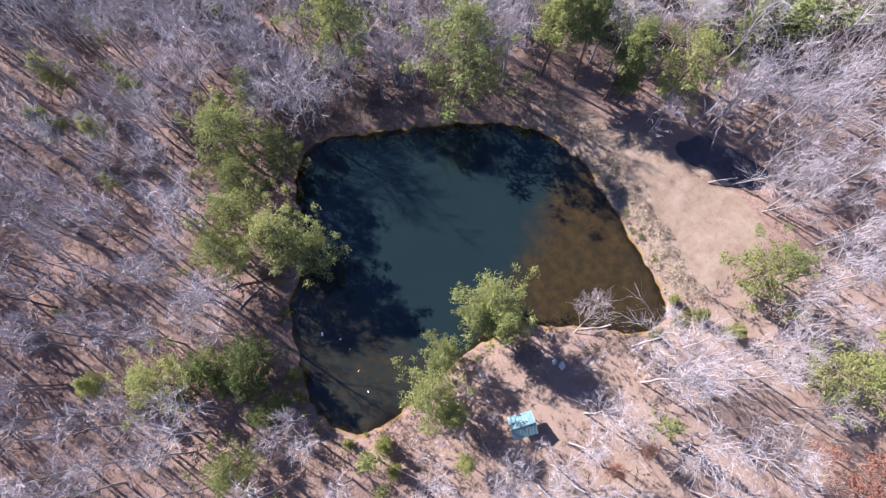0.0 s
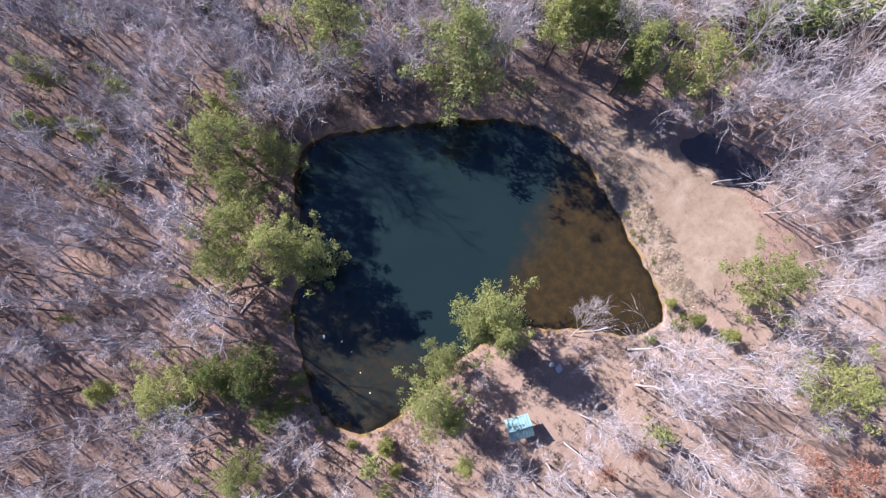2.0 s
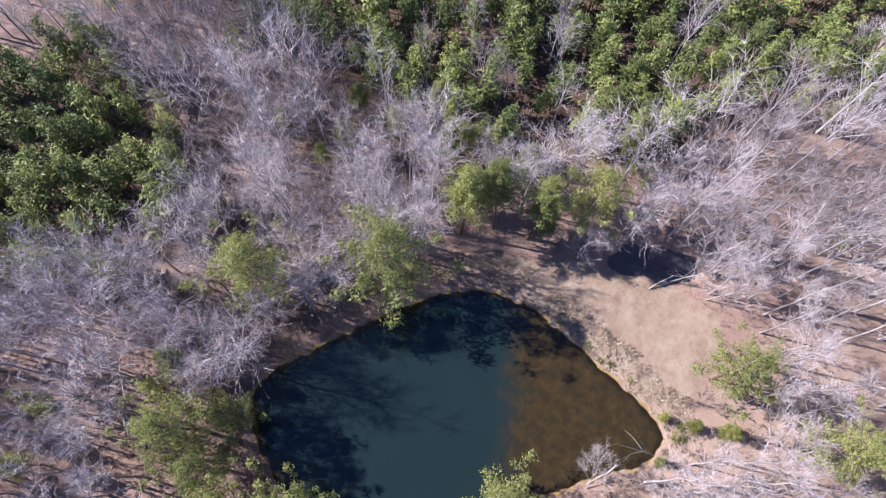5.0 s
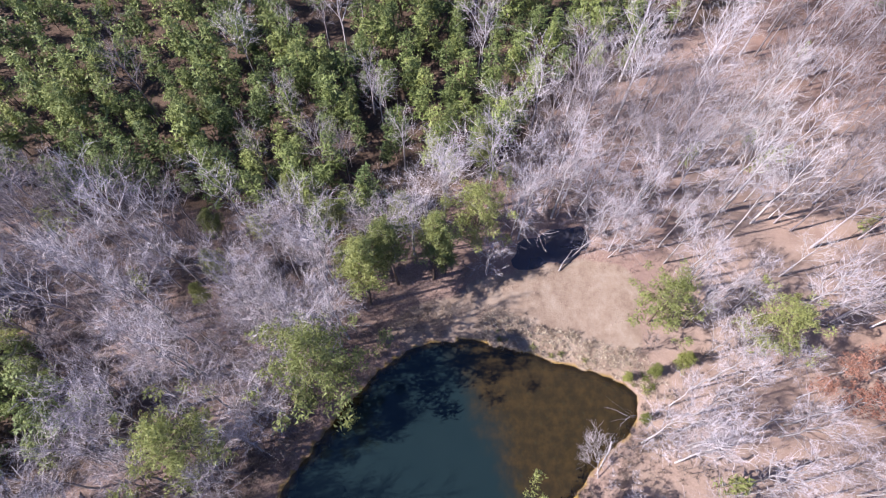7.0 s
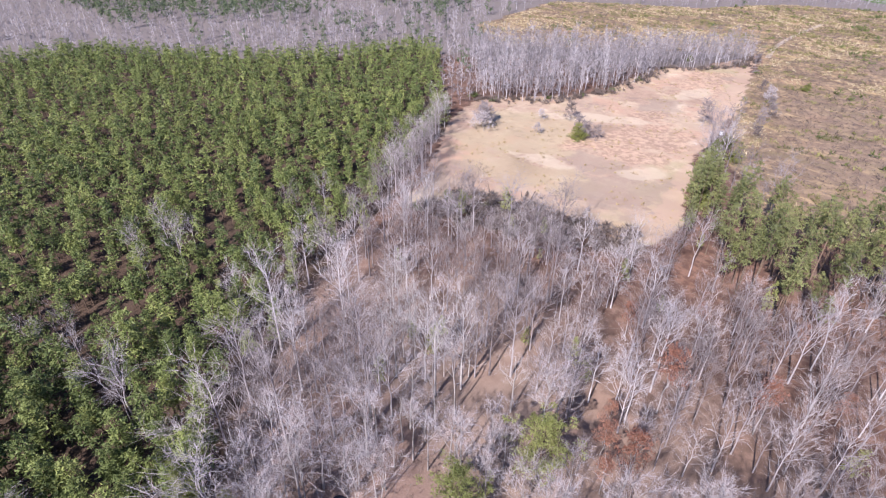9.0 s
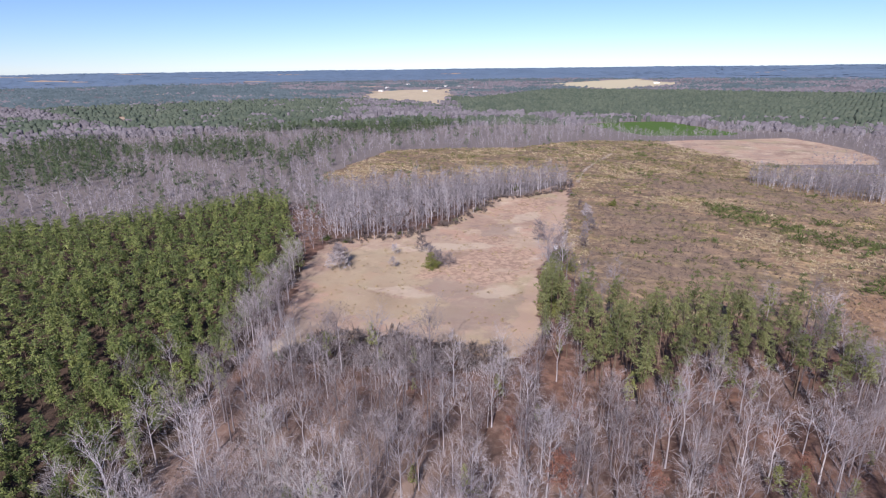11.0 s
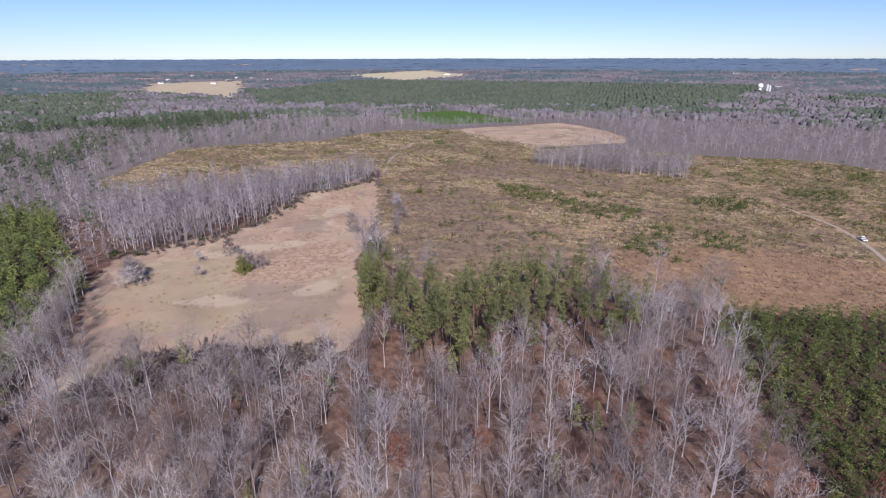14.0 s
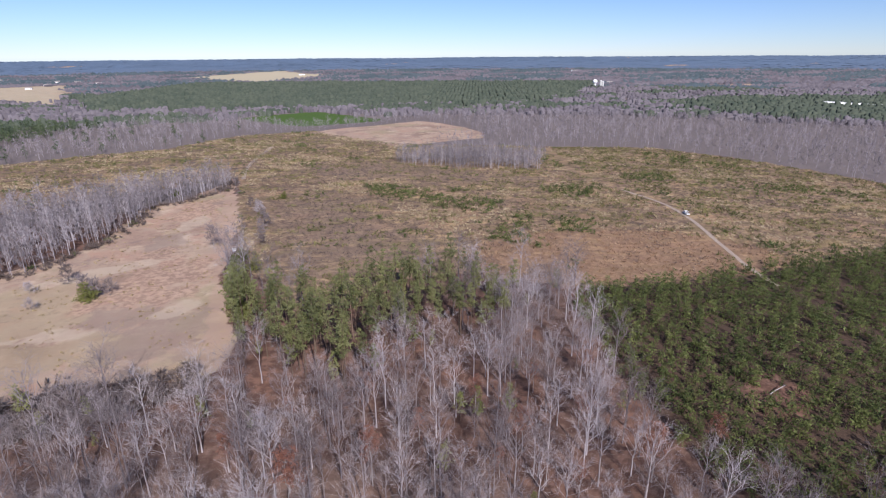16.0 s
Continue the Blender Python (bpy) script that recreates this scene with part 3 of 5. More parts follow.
def bent_sliver(shape, p0, p1, r, g):
    """A fine twig with a crook in it."""
    way = p1 - p0
    mid = p0 + way * 0.5 + g.normal(0, 0.13, 3) * np.linalg.norm(way)
    side = np.cross(way, g.normal(0, 1, 3))
    side *= r / (np.linalg.norm(side) + 1e-9)
    shape.add(np.stack([p0 - side, p0 + side, mid + side * 0.7, mid - side * 0.7, p1]), [(0, 1, 2), (0, 2, 3), (3, 2, 4)])


def turned(way, angle, rng):
    w, s, u = frame_of(way)
    a = rng.uniform(0, 2 * math.pi)
    return math.cos(angle) * w + math.sin(angle) * (math.cos(a) * s + math.sin(a) * u)


def bare_tree(seed, tall, limbs, branches, twigs, wide=1.0, sides=6, fork=0.4, twig_r=0.022, crooked=False):
    g = np.random.default_rng(seed)
    trunk, branch, twig = Shape(), Shape(), Shape()
    top = tall * 0.86
    pts = [np.array((0.0, 0.0, -0.4))]
    for k in range(1, 6):
        pts.append(np.array((g.normal(0, 0.12) * k * 0.5, g.normal(0, 0.12) * k * 0.5, top * k / 5)))
    r0 = 0.0105 * tall
    rad = [r0 * 1.2, r0 * 0.9, r0 * 0.76, r0 * 0.58, r0 * 0.38, r0 * 0.16]
    if sides > 3:
        limb(trunk, pts, rad, sides)
    else:
        limb(trunk, [pts[0], pts[5]], [r0 * 1.2, 0], 3)

    def on_trunk(h):
        k = min(4, int(h / top * 5))
        u = h / top * 5 - k
        return pts[k] * (1 - u) + pts[k + 1] * u

    for k in range(limbs):
        h = top * (fork + (0.99 - fork) * (k + g.uniform(0, 0.9)) / limbs)
        az = k * 2.4 + g.uniform(-0.5, 0.5)
        el = radians(g.uniform(34, 56) + 20 * (h / top))
        way = np.array((math.cos(az) * math.cos(el), math.sin(az) * math.cos(el), math.sin(el)))
        length = tall * wide * g.uniform(0.20, 0.33) * (1.35 - 0.6 * h / top)
        p0 = on_trunk(h)
        p1 = p0 + way * length * 0.5
        way2 = way + np.array((g.normal(0, 0.18), g.normal(0, 0.18), 0.2))
        way2 /= np.linalg.norm(way2)
        p2 = p1 + way2 * length * 0.5
        rr = r0 * 0.42 * (1.2 - 0.6 * h / top)
        if sides > 3:
            limb(branch, [p0, p1, p2], [rr, rr * 0.65, rr * 0.2], 4 if sides > 5 else 3)
        else:
            sliver(branch, p0, p2, rr, g)
        for b in range(branches):
            u = g.uniform(0.3, 1.0)
            q0 = p0 + (p1 - p0) * u * 2 if u < 0.5 else p1 + (p2 - p1) * (u - 0.5) * 2
            w = turned(way if u < 0.5 else way2, radians(g.uniform(22, 62)), g)
            w[2] += 0.22
            bl = length * g.uniform(0.32, 0.6)
            q1 = q0 + w * bl
            if sides > 3:
                if crooked:
                    mid = (q0 + q1) / 2 + g.normal(0, 0.09, 3) * bl
                    limb(branch, [q0, mid, q1], [rr * 0.42, rr * 0.25, 0], 3)
                else:
                    limb(branch, [q0, q1], [rr * 0.42, 0], 3)
            for tt in range(twigs):
                v = g.uniform(0.25, 1.0) if sides > 3 else 0.0
                s0 = q0 + (q1 - q0) * v
                s1 = s0 + turned(w, radians(g.uniform(15, 65)), g) * bl * g.uniform(0.6, 1.3)
                if crooked:
                    bent_sliver(twig, s0, s1, twig_r * g.uniform(0.6, 1.3), g)
                else:
                    sliver(twig, s0, s1, twig_r * g.uniform(0.7, 1.3), g)
    return trunk.arrays(), branch.arrays(), twig.arrays()


OCTA = (np.array([(1, 0, 0), (0, 1, 0), (-1, 0, 0), (0, -1, 0), (0, 0, 1), (0, 0, -0.7)], float),
        np.array([(0, 1, 4), (1, 2, 4), (2, 3, 4), (3, 0, 4), (1, 0, 5), (2, 1, 5), (3, 2, 5), (0, 3, 5)]))


def tuft(shape, centre, size, blades, g, up=0.25, thin=0.15):
    """A tuft of narrow blades."""
    ways = g.normal(0, 1, (blades, 3))
    ways[:, 2] = ways[:, 2] * 0.7 + up
    ways /= np.linalg.norm(ways, axis=1)[:, None]
    sides = np.cross(ways, g.normal(0, 1, (blades, 3)))
    sides /= np.linalg.norm(sides, axis=1)[:, None] + 1e-9
    ln = size * g.uniform(0.7, 1.25, (blades, 1))
    w = size * thin
    v = np.stack([centre + sides * w * 0.5 + ways * ln * 0.2, centre - sides * w * 0.5 + ways * ln * 0.2, centre + ways * ln], 1).reshape(-1, 3)
    shape.add(v, np.arange(blades * 3).reshape(-1, 3))


def clump(shape, centre, size, n, g, spray=1.0, flat=0.78):
    """A bough's end: short sprays of needles set round it, most of them on its upper side."""
    d = g.normal(0, 1, (n, 3))
    d[:, 2] = d[:, 2] * 0.85 + 0.35
    d /= np.linalg.norm(d, axis=1)[:, None]
    face = d + g.normal(0, 0.42, (n, 3))
    face /= np.linalg.norm(face, axis=1)[:, None]
    s = np.cross(face, g.normal(0, 1, (n, 3)))
    s /= np.linalg.norm(s, axis=1)[:, None] + 1e-9
    u = np.cross(face, s) + d * 0.45
    p = centre + d * size * g.uniform(0.35, 1.0, (n, 1)) * (1, 1, flat)
    w = size * spray * g.uniform(0.18, 0.38, (n, 1))
    v = np.stack([p - s * w * 0.42 - u * w * 0.4, p + s * w * 0.42 - u * w * 0.3, p + u * w * g.uniform(0.8, 1.5, (n, 1))], 1).reshape(-1, 3)
    shape.add(v, np.arange(n * 3).reshape(-1, 3))


def pine_tree(seed, tall, whorls, arms, tufts, blades, size, base=0.42, wide=0.20, sides=6, spray=1.0):
    g = np.random.default_rng(seed)
    trunk, branch, crown = Shape(), Shape(), Shape()
    lean = g.normal(0, 0.25, 2)
    spot = lambda h: np.array((lean[0] * (h / tall) ** 2, lean[1] * (h / tall) ** 2, h))
    limb(trunk, [spot(-0.4), spot(tall * 0.35), spot(tall * 0.7), spot(tall)], [0.0125 * tall, 0.0095 * tall, 0.006 * tall, 0.0], sides)
    for k in range(whorls):
        f = (k + 0.5) / whorls
        h = tall * (base + (0.97 - base) * f) + g.uniform(-0.3, 0.3)
        reach = tall * wide * (math.sin(math.pi * min(1, 0.28 + 0.72 * f)) ** 0.7) * g.uniform(0.75, 1.15)
        for b in range(arms):
            az = b * 2 * math.pi / arms + k * 1.1 + g.uniform(-0.45, 0.45)
            el = radians(-8 + 45 * f + g.uniform(-12, 12))
            ln = reach * g.uniform(0.55, 1.15)
            way = np.array((math.cos(az) * math.cos(el), math.sin(az) * math.cos(el), math.sin(el)))
            p0 = spot(h)
            p1 = p0 + way * ln
            limb(branch, [p0, p1], [0.0028 * tall, 0], 3)
            for c in range(tufts):
                u = g.uniform(0.35, 1.05)
                clump(crown, p0 + (p1 - p0) * u + g.normal(0, size * 0.35, 3), size * g.uniform(0.7, 1.2) * (1.2 - 0.55 * f), blades, g, spray)
    clump(crown, spot(tall * 0.965), size * 0.55, blades, g, spray, 1.3)
    return trunk.arrays(), branch.arrays(), crown.arrays()


def joined(*shapes):
    s = Shape()
    for v, f in shapes:
        s.add(v, f)
    return s.arrays()


def two_toned(stem, *fine):
    """Stem and fine growth in one template; the second material is for the fine growth."""
    v, f = joined(stem, *fine)
    return v, f, np.arange(len(f)) >= len(stem[1])


def part(name, arrays, material, parent, label=""):
    ob = new(name, mesh_of(name, arrays[0], arrays[1], material, True))
    ob.parent = parent
    if label:
        ob["label"] = label
    return ob


def tree_thing(name, parts, label, category, group):
    """A tree with its parts, built once at the origin."""
    root = new(name)
    tagged(root, label, category, group)
    for pname, arrays, material, plabel in parts:
        part(pname, arrays, material, root, plabel)
    return root


def stand(thing, places, g, lo=0.8, hi=1.2):
    """Copies a thing over places (x, y); the first stays the thing itself."""
    for k, (x, y) in enumerate(places):
        s = g.uniform(lo, hi)
        m = pose(x, y, float(height(np.array([x]), np.array([y]))[0]), g.uniform(-3, 3), g.uniform(-3, 3), g.uniform(0, 360))
        ob = thing if k == 0 else copy_thing(thing, m)
        ob.matrix_basis = m @ Matrix.Diagonal((s, s, s * g.uniform(0.92, 1.08), 1))


def sow(name, templates, x, y, g, material, lo, hi, label, category, sink=0.0, squash=(0.9, 1.12)):
    """Many plants of a kind in one mesh."""
    z = height(x, y) - sink
    which = g.integers(0, len(templates), len(x))
    V, F, T, S, n = [], [], [], [], 0
    for k, (tv, tf, *fine) in enumerate(templates):
        m = which == k
        c = int(m.sum())
        if not c:
            continue
        s, ang = g.uniform(lo, hi, c), g.uniform(0, 2 * math.pi, c)
        h = s * g.uniform(*squash, c)
        ca, sa = (s * np.cos(ang))[:, None], (s * np.sin(ang))[:, None]
        vx = ca * tv[:, 0] - sa * tv[:, 1] + x[m][:, None]
        vy = sa * tv[:, 0] + ca * tv[:, 1] + y[m][:, None]
        vz = h[:, None] * tv[:, 2] + z[m][:, None]
        V.append(np.stack([vx, vy, vz], 2).reshape(-1, 3))
        F.append((tf[None] + (np.arange(c) * len(tv))[:, None, None] + n).reshape(-1, 3))
        T.append(np.repeat(g.uniform(0, 1, c), len(tv)))
        S.append(np.tile(fine[0] if fine else np.zeros(len(tf), bool), c))
        n += c * len(tv)
    mats = material if isinstance(material, tuple) else (material,)
    ob = new(name, mesh_of(name, np.concatenate(V), np.concatenate(F), mats[0], True, tint=np.concatenate(T)))
    if len(mats) > 1:
        ob.data.materials.append(mats[1])
        ob.data.polygons.foreach_set("material_index", np.concatenate(S).astype(np.int32))
    return tagged(ob, label, category, kind="stuff")


def lattice(x0, x1, y0, y1, gap, g, jitter=0.42):
    x, y = np.meshgrid(np.arange(x0, x1, gap), np.arange(y0, y1, gap))
    x = x + (np.arange(x.shape[0]) % 2)[:, None] * gap * 0.5
    return (x + g.uniform(-jitter, jitter, x.shape) * gap).ravel(), (y + g.uniform(-jitter, jitter, y.shape) * gap).ravel()


def outside(x, y, *polys, by=0.0):
    ok = np.ones(len(x), bool)
    for p in polys:
        ok &= signed(p, x, y) > by
    return ok


def inside(x, y, *polys, by=0.0):
    ok = np.zeros(len(x), bool)
    for p in polys:
        ok |= signed(p, x, y) < -by
    return ok


# single pines round the water: x, y, height, kind
PINES = []
PINES += [(x, y, h, "broad") for x, y, h in ((-20.0, -17.6, 25.0), (-50.6, 3.6, 19.0), (-6.7, -35.2, 22), (17.8, -29.2, 18.5), (19.6, -21.6, 15.0), (11.8, -24.4, 13.0), (23.6, -16.3, 16.2), (28.2, -12.8, 15.6), (19.8, -10.8, 16.8), (16.8, -7.3, 15.6), (44.8, -1.6, 15.6), (42.6, 13.5, 13.2), (14.2, 21.9, 15.6), (9.4, 18.5, 12), (-1.5, 17.0, 18), (-37.8, 36.3, 16.8), (-35.4, 52.7, 18))]
PINES += [(x, y, h, "tall") for x, y, h in ((-35.4, -13.6, 22.5), (-39.8, -9.3, 22.5), (-41.6, -2.9, 21), (1.6, 16.6, 16.8), (-1.3, 20.2, 16.8))]
PINES += [(x, y, h, "slim") for x, y, h in ((-42.7, -0.8, 12), (-66.3, 3.7, 14.4), (-63.0, 5.9, 8), (12.0, -35.7, 13.2), (54.2, -7.9, 10.8), (15.6, 32.4, 8), (13.1, 25.3, 12), (40.6, -49.4, 13.2), (35.3, -44.9, 10.8), (35.7, -57.2, 14.4))]
PINES += [(x, y, h, "slim") for x, y, h in ((-45.0, -44.1, 12), (-36.9, -40.2, 12), (-52.4, -27.5, 12), (-48.9, -21.5, 13), (-53.3, -32.2, 12), (-44.9, -35.1, 11), (-39.5, -16.8, 14), (-49.4, -9.5, 15), (-71.4, 4.2, 11), (-64.2, 9.0, 7), (-31.3, -42.1, 9))]
PINES += [(x, y, h, "low") for x, y, h in ((24.2, 23.8, 5), (24.8, 27.6, 4), (-30.8, 41.5, 5), (-27.1, 32.2, 3), (-20.7, 34.9, 3), (-28.4, 36.5, 4), (28.5, 20.6, 3))]
PINES += [(x, y, h, "dark") for x, y, h in ((38.5, -0.9, 10.8), (33.0, 2.0, 12), (35.0, 4.6, 10.8), (35.9, 9.7, 8), (41.3, -1.2, 8), (38.4, 2.3, 8), (33.1, 9.3, 6), (30.1, 7.3, 5), (44.9, 0.9, 7))]


pine_kinds = {}
for key, seed, tall, wide, base, mat in (("tall", 11, 17.0, 0.20, 0.54, M_PINE), ("broad", 12, 14.0, 0.36, 0.32, M_PINE),
                                         ("slim", 13, 15.0, 0.20, 0.42, M_PINE), ("low", 14, 7.0, 0.34, 0.12, M_SHRUB),
                                         ("dark", 15, 10.0, 0.32, 0.15, M_EVERGREEN)):
    t, b, c = pine_tree(seed, tall, 9, 6, 4, 36, 0.80 if tall > 12 else 0.60, base, wide, 6, 0.85)
    pine_kinds[key] = (tall, (("trunk", t, M_BARK_PINE, ""), ("branchwork", b, M_BARK_PINE, ""), ("crown", c, mat, "")))
names = {"tall": ("pine_tree", "tall olive-green pine with a bare lower trunk"), "broad": ("pine_tree", "broad olive-green pine at the pond's edge"),
         "slim": ("pine_tree", "slim green pine among bare trees"), "low": ("evergreen_shrub", "low yellow-green evergreen shrub on the bank"),
         "dark": ("evergreen_tree", "dark green broadleaf evergreen in the bare wood")}
for key, (tall, parts) in pine_kinds.items():
    spots = [p for p in PINES if p[3] == key]
    if not spots:
        continue
    first = tree_thing(names[key][0], parts, names[key][1], "pine tree" if "pine" in names[key][0] else "evergreen", "evergreens round the pond")
    for k, (x, y, h, _) in enumerate(spots):
        s = h / tall
        m = pose(x, y, float(height(np.array([x]), np.array([y]))[0]), rng.uniform(-3, 3), rng.uniform(-3, 3), rng.uniform(0, 360))
        ob = first if k == 0 else copy_thing(first, m)
        ob.matrix_basis = m @ Matrix.Diagonal((s, s, s, 1))

def gap_in_pines(x, y):
    """Openings in the near part of the plantation, filled with bare trees."""
    return (wave(x, y, 8.5, 6.0) + 0.4 * wave(x, y, 3.5, 2.0) > 0.50) & (np.hypot(x, y) < 105)


# oaks that keep their dead leaves: x, y, scale
OAKS = ((-30.5, 84.0, 1.15), (-15.5, 93.9, 0.95), (44.5, 94.0, 1.0), (-24.9, 64.9, 1.0), (-1.5, 45.5, 0.55), (-30.5, 64.5, 0.8),
                               (-27.0, 60.5, 0.65), (18, 104, 0.8), (-48, 98, 0.7), (60, 100, 0.8), (8, 118, 0.7), (24, 126, 0.6), (-6, 108, 0.6), (33, 112, 0.65), (-38, 112, 0.55), (12, 96, 0.55), (40, 132, 0.6), (-58, 108, 0.5), (-20, 122, 0.6), (28, 90, 0.6), (-7.0, 46.0, 0.5), (-34.0, 72.0, 0.6))

# bare trees: those round the pond one by one, the rest of the wood together
bx, by = lattice(-175, 150, -120, 215, 4.8, rng, 0.5)
ok = outside(bx, by, POND_EDGE, by=2.2) & outside(bx, by, POOL_EDGE, by=0.5) & outside(bx, by, CLEARING, by=0.5) & outside(bx, by, FIELD, CUT, YOUNG, by=1.5)
ok &= (outside(bx, by, YARD, by=-1.0) | ((signed(YARD, bx, by) > -7) & (signed(POND_EDGE, bx, by) > 11) & (np.hypot(bx - 5.3, by - 33.4) > 6))) & (outside(bx, by, PINES_WEST, by=-1.5) | (gap_in_pines(bx, by) & (rng.uniform(0, 1, len(bx)) < 0.7))) & outside(bx, by, PINES_SOUTH, by=-2) & outside(bx, by, GROVE, by=3.0) & (outside(bx, by, GROVE, by=15.0) | (rng.uniform(0, 1, len(bx)) < 0.65)) & ((by < 30) | outside(bx, by, PINES_WEST, by=9.0) | (rng.uniform(0, 1, len(bx)) < 0.4))
ok &= (np.hypot(bx, by) < 130) | (by > 0)
crowded = np.where((by < 45) & (np.hypot(bx, by) < 105), 1.0, np.where(by < 80, 0.62, 0.58))
ok &= rng.uniform(0, 1, len(bx)) < crowded
THICKET = [(-127, 112), (-106, 126), (-84, 131), (-72, 140), (-64, 126), (-86, 112), (-107, 100), (-128, 94)]
ok &= outside(bx, by, THICKET)
bx, by = bx[ok], by[ok]
pine_xy = np.array([(p[0], p[1]) for p in PINES])
ok = (np.hypot(bx[:, None] - pine_xy[:, 0], by[:, None] - pine_xy[:, 1]) > np.array([5.2 if p[3] == "broad" else 4.0 for p in PINES])).all(1)
ok &= (np.hypot(bx[:, None] - [o[0] for o in OAKS], by[:, None] + 1.5 - [o[1] for o in OAKS]) > 3.2).all(1)
bx, by = bx[ok], by[ok]
order = np.argsort(signed(POND_EDGE, bx, by))
near, rest = order[:288], order[288:]
kinds = []
for seed, tall, wide, fork, label in ((31, 17.0, 1.0, 0.34, "bare pale grey tree with a wide crown of fine twigs"), (32, 22.0, 0.8, 0.44, "tall slender leafless tree with pale bark"),
                                      (33, 14.0, 1.15, 0.26, "leafless tree with low spreading grey limbs"), (34, 19.0, 0.92, 0.38, "bare grey hardwood tree with upswept limbs")):
    t, b, w = bare_tree(seed, tall, 11, 6, 9, wide * 1.2, 4, fork, 0.020, True)
    kinds.append(tree_thing("bare_tree", (("trunk", t, M_BARK_PALE, ""), ("branchwork", b, M_BARK_PALE, ""), ("crown", w, M_TWIG, "")), label, "tree", "bare trees round the pond"))
slim_kinds = []
for seed, tall, wide, fork, label in ((35, 17.0, 0.72, 0.50, "slender leafless tree with a small open crown"), (36, 20.0, 0.62, 0.55, "thin tall bare tree with few limbs")):
    t, b, w = bare_tree(seed, tall, 9, 4, 11, wide * 1.1, 4, fork, 0.018, True)
    slim_kinds.append(tree_thing("bare_tree", (("trunk", t, M_BARK_PALE, ""), ("branchwork", b, M_BARK_PALE, ""), ("crown", w, M_TWIG, "")), label, "tree", "bare trees round the pond"))
lean_side = rng.uniform(0, 1, len(near)) < np.where(bx[near] > 20, 0.8, np.where((by[near] > 20) & (bx[near] < 14), 0.55, np.where((bx[near] < -44) & (by[near] > 0), 0.45, 0.15)))
for group_kinds, group in ((kinds, near[~lean_side]), (slim_kinds, near[lean_side])):
    for k, thing in enumerate(group_kinds):
        sel = group[k::len(group_kinds)]
        stand(thing, list(zip(bx[sel].tolist(), by[sel].tolist())), rng, 0.72, 1.12)
wood = [two_toned(joined(*bare_tree(s, tall, 11, 5, 7, wide * 1.3, 4, fork, 0.026)[:2]), bare_tree(s, tall, 11, 5, 7, wide * 1.3, 4, fork, 0.026)[2]) for s, tall, wide, fork in ((41, 18, 1.0, 0.34), (42, 22, 0.85, 0.42), (43, 15, 1.1, 0.28), (44, 20, 0.92, 0.38), (45, 24, 0.78, 0.46))]
# front-lit side of the wood, its light put into paler bark and twigs
pale = (by + 0.3 * bx > 25) & (by < 62) & (bx < 12) & (bx > -95)
for m, mat, label in ((pale, (M_WOOD_LIT, M_TWIG_LIT), "leafless wood in winter, toned paler as front-lit"), (~pale, (M_WOOD, M_WOOD_TWIG), "leafless grey hardwood forest in winter")):
    sel = rest[m[rest]]
    if mat[0] is M_WOOD_LIT:
        sow("bare_wood", wood, bx[sel], by[sel], rng, mat, 0.62, 1.08, label, "forest")
        continue
    for back, lo, hi in ((by[sel] < 75, 0.62, 1.08), (by[sel] >= 75, 0.55, 0.95)):
        sow("bare_wood", wood, bx[sel][back], by[sel][back], rng, mat, lo, hi, label, "forest")
# a dense stand of pale trees between the plantation and the field
ex, ey = lattice(-190, -125, 92, 160, 5.2, rng, 0.5)
ok = outside(ex, ey, PINES_WEST, by=-3.0) & outside(ex, ey, FIELD, by=0.8) & (ey > 0.9 * -ex - 62)
sow("bare_wood", wood, ex[ok], ey[ok], rng, (M_WOOD, M_WOOD_TWIG), 0.55, 0.85, "dense pale leafless trees along the field's edge", "forest")
# thin saplings under and between the tall trees
px, py = lattice(-160, 120, -100, 200, 6.0, rng, 0.5)
ok = outside(px, py, POND_EDGE, POOL_EDGE, by=1.2) & outside(px, py, CLEARING, FIELD, CUT, YOUNG, by=0.3) & outside(px, py, YARD, by=-3.0) & outside(px, py, PINES_WEST, by=-6) & (np.hypot(px, py) < 190) & (py < 50) & outside(px, py, GROVE, by=8.0)
sapling = [joined(*bare_tree(s, 6.5, 7, 3, 6, 1.3, 3, 0.15, 0.05)) for s in (46, 47, 48)]
sow("saplings", sapling, px[ok], py[ok], rng, M_UNDER, 0.5, 1.2, "thin leafless saplings under the tall trees", "sapling")

# pine plantation beside the pond, a grove by the field, young pines on the cut land
mid_pines = [two_toned(*pine_tree(s, 11.5, 6, 4, 1, 13, 1.05, 0.38, 0.135, 3, 1.4)[::2]) for s in (51, 52, 53, 54)]
px, py = lattice(-300, 70, -125, 245, 4.1, rng, 0.75)
ok = inside(px, py, PINES_WEST, PINES_SOUTH) & (np.hypot(px, py) < 250)
px, py = px[ok], py[ok]
m = (wave(px, py, 16.0, 6.0) + rng.normal(0, 0.3, len(px)) > -0.62) & ((signed(PINES_WEST, px, py) < rng.exponential(4.0, len(px)) * -1 + 7) | inside(px, py, PINES_SOUTH))
px, py = px[m], py[m]
m = ~gap_in_pines(px, py) | inside(px, py, PINES_SOUTH)
px, py = px[m], py[m]
far = np.hypot(px, py) > 175
close = np.hypot(px, py) < 112
fine_pines = [two_toned(*pine_tree(s, 13.0, 7, 4, 2, 15, 0.95, 0.34, 0.165, 3, 1.25)[::2]) for s in (151, 152, 153, 154)]
close &= rng.uniform(0, 1, len(px)) < 0.92
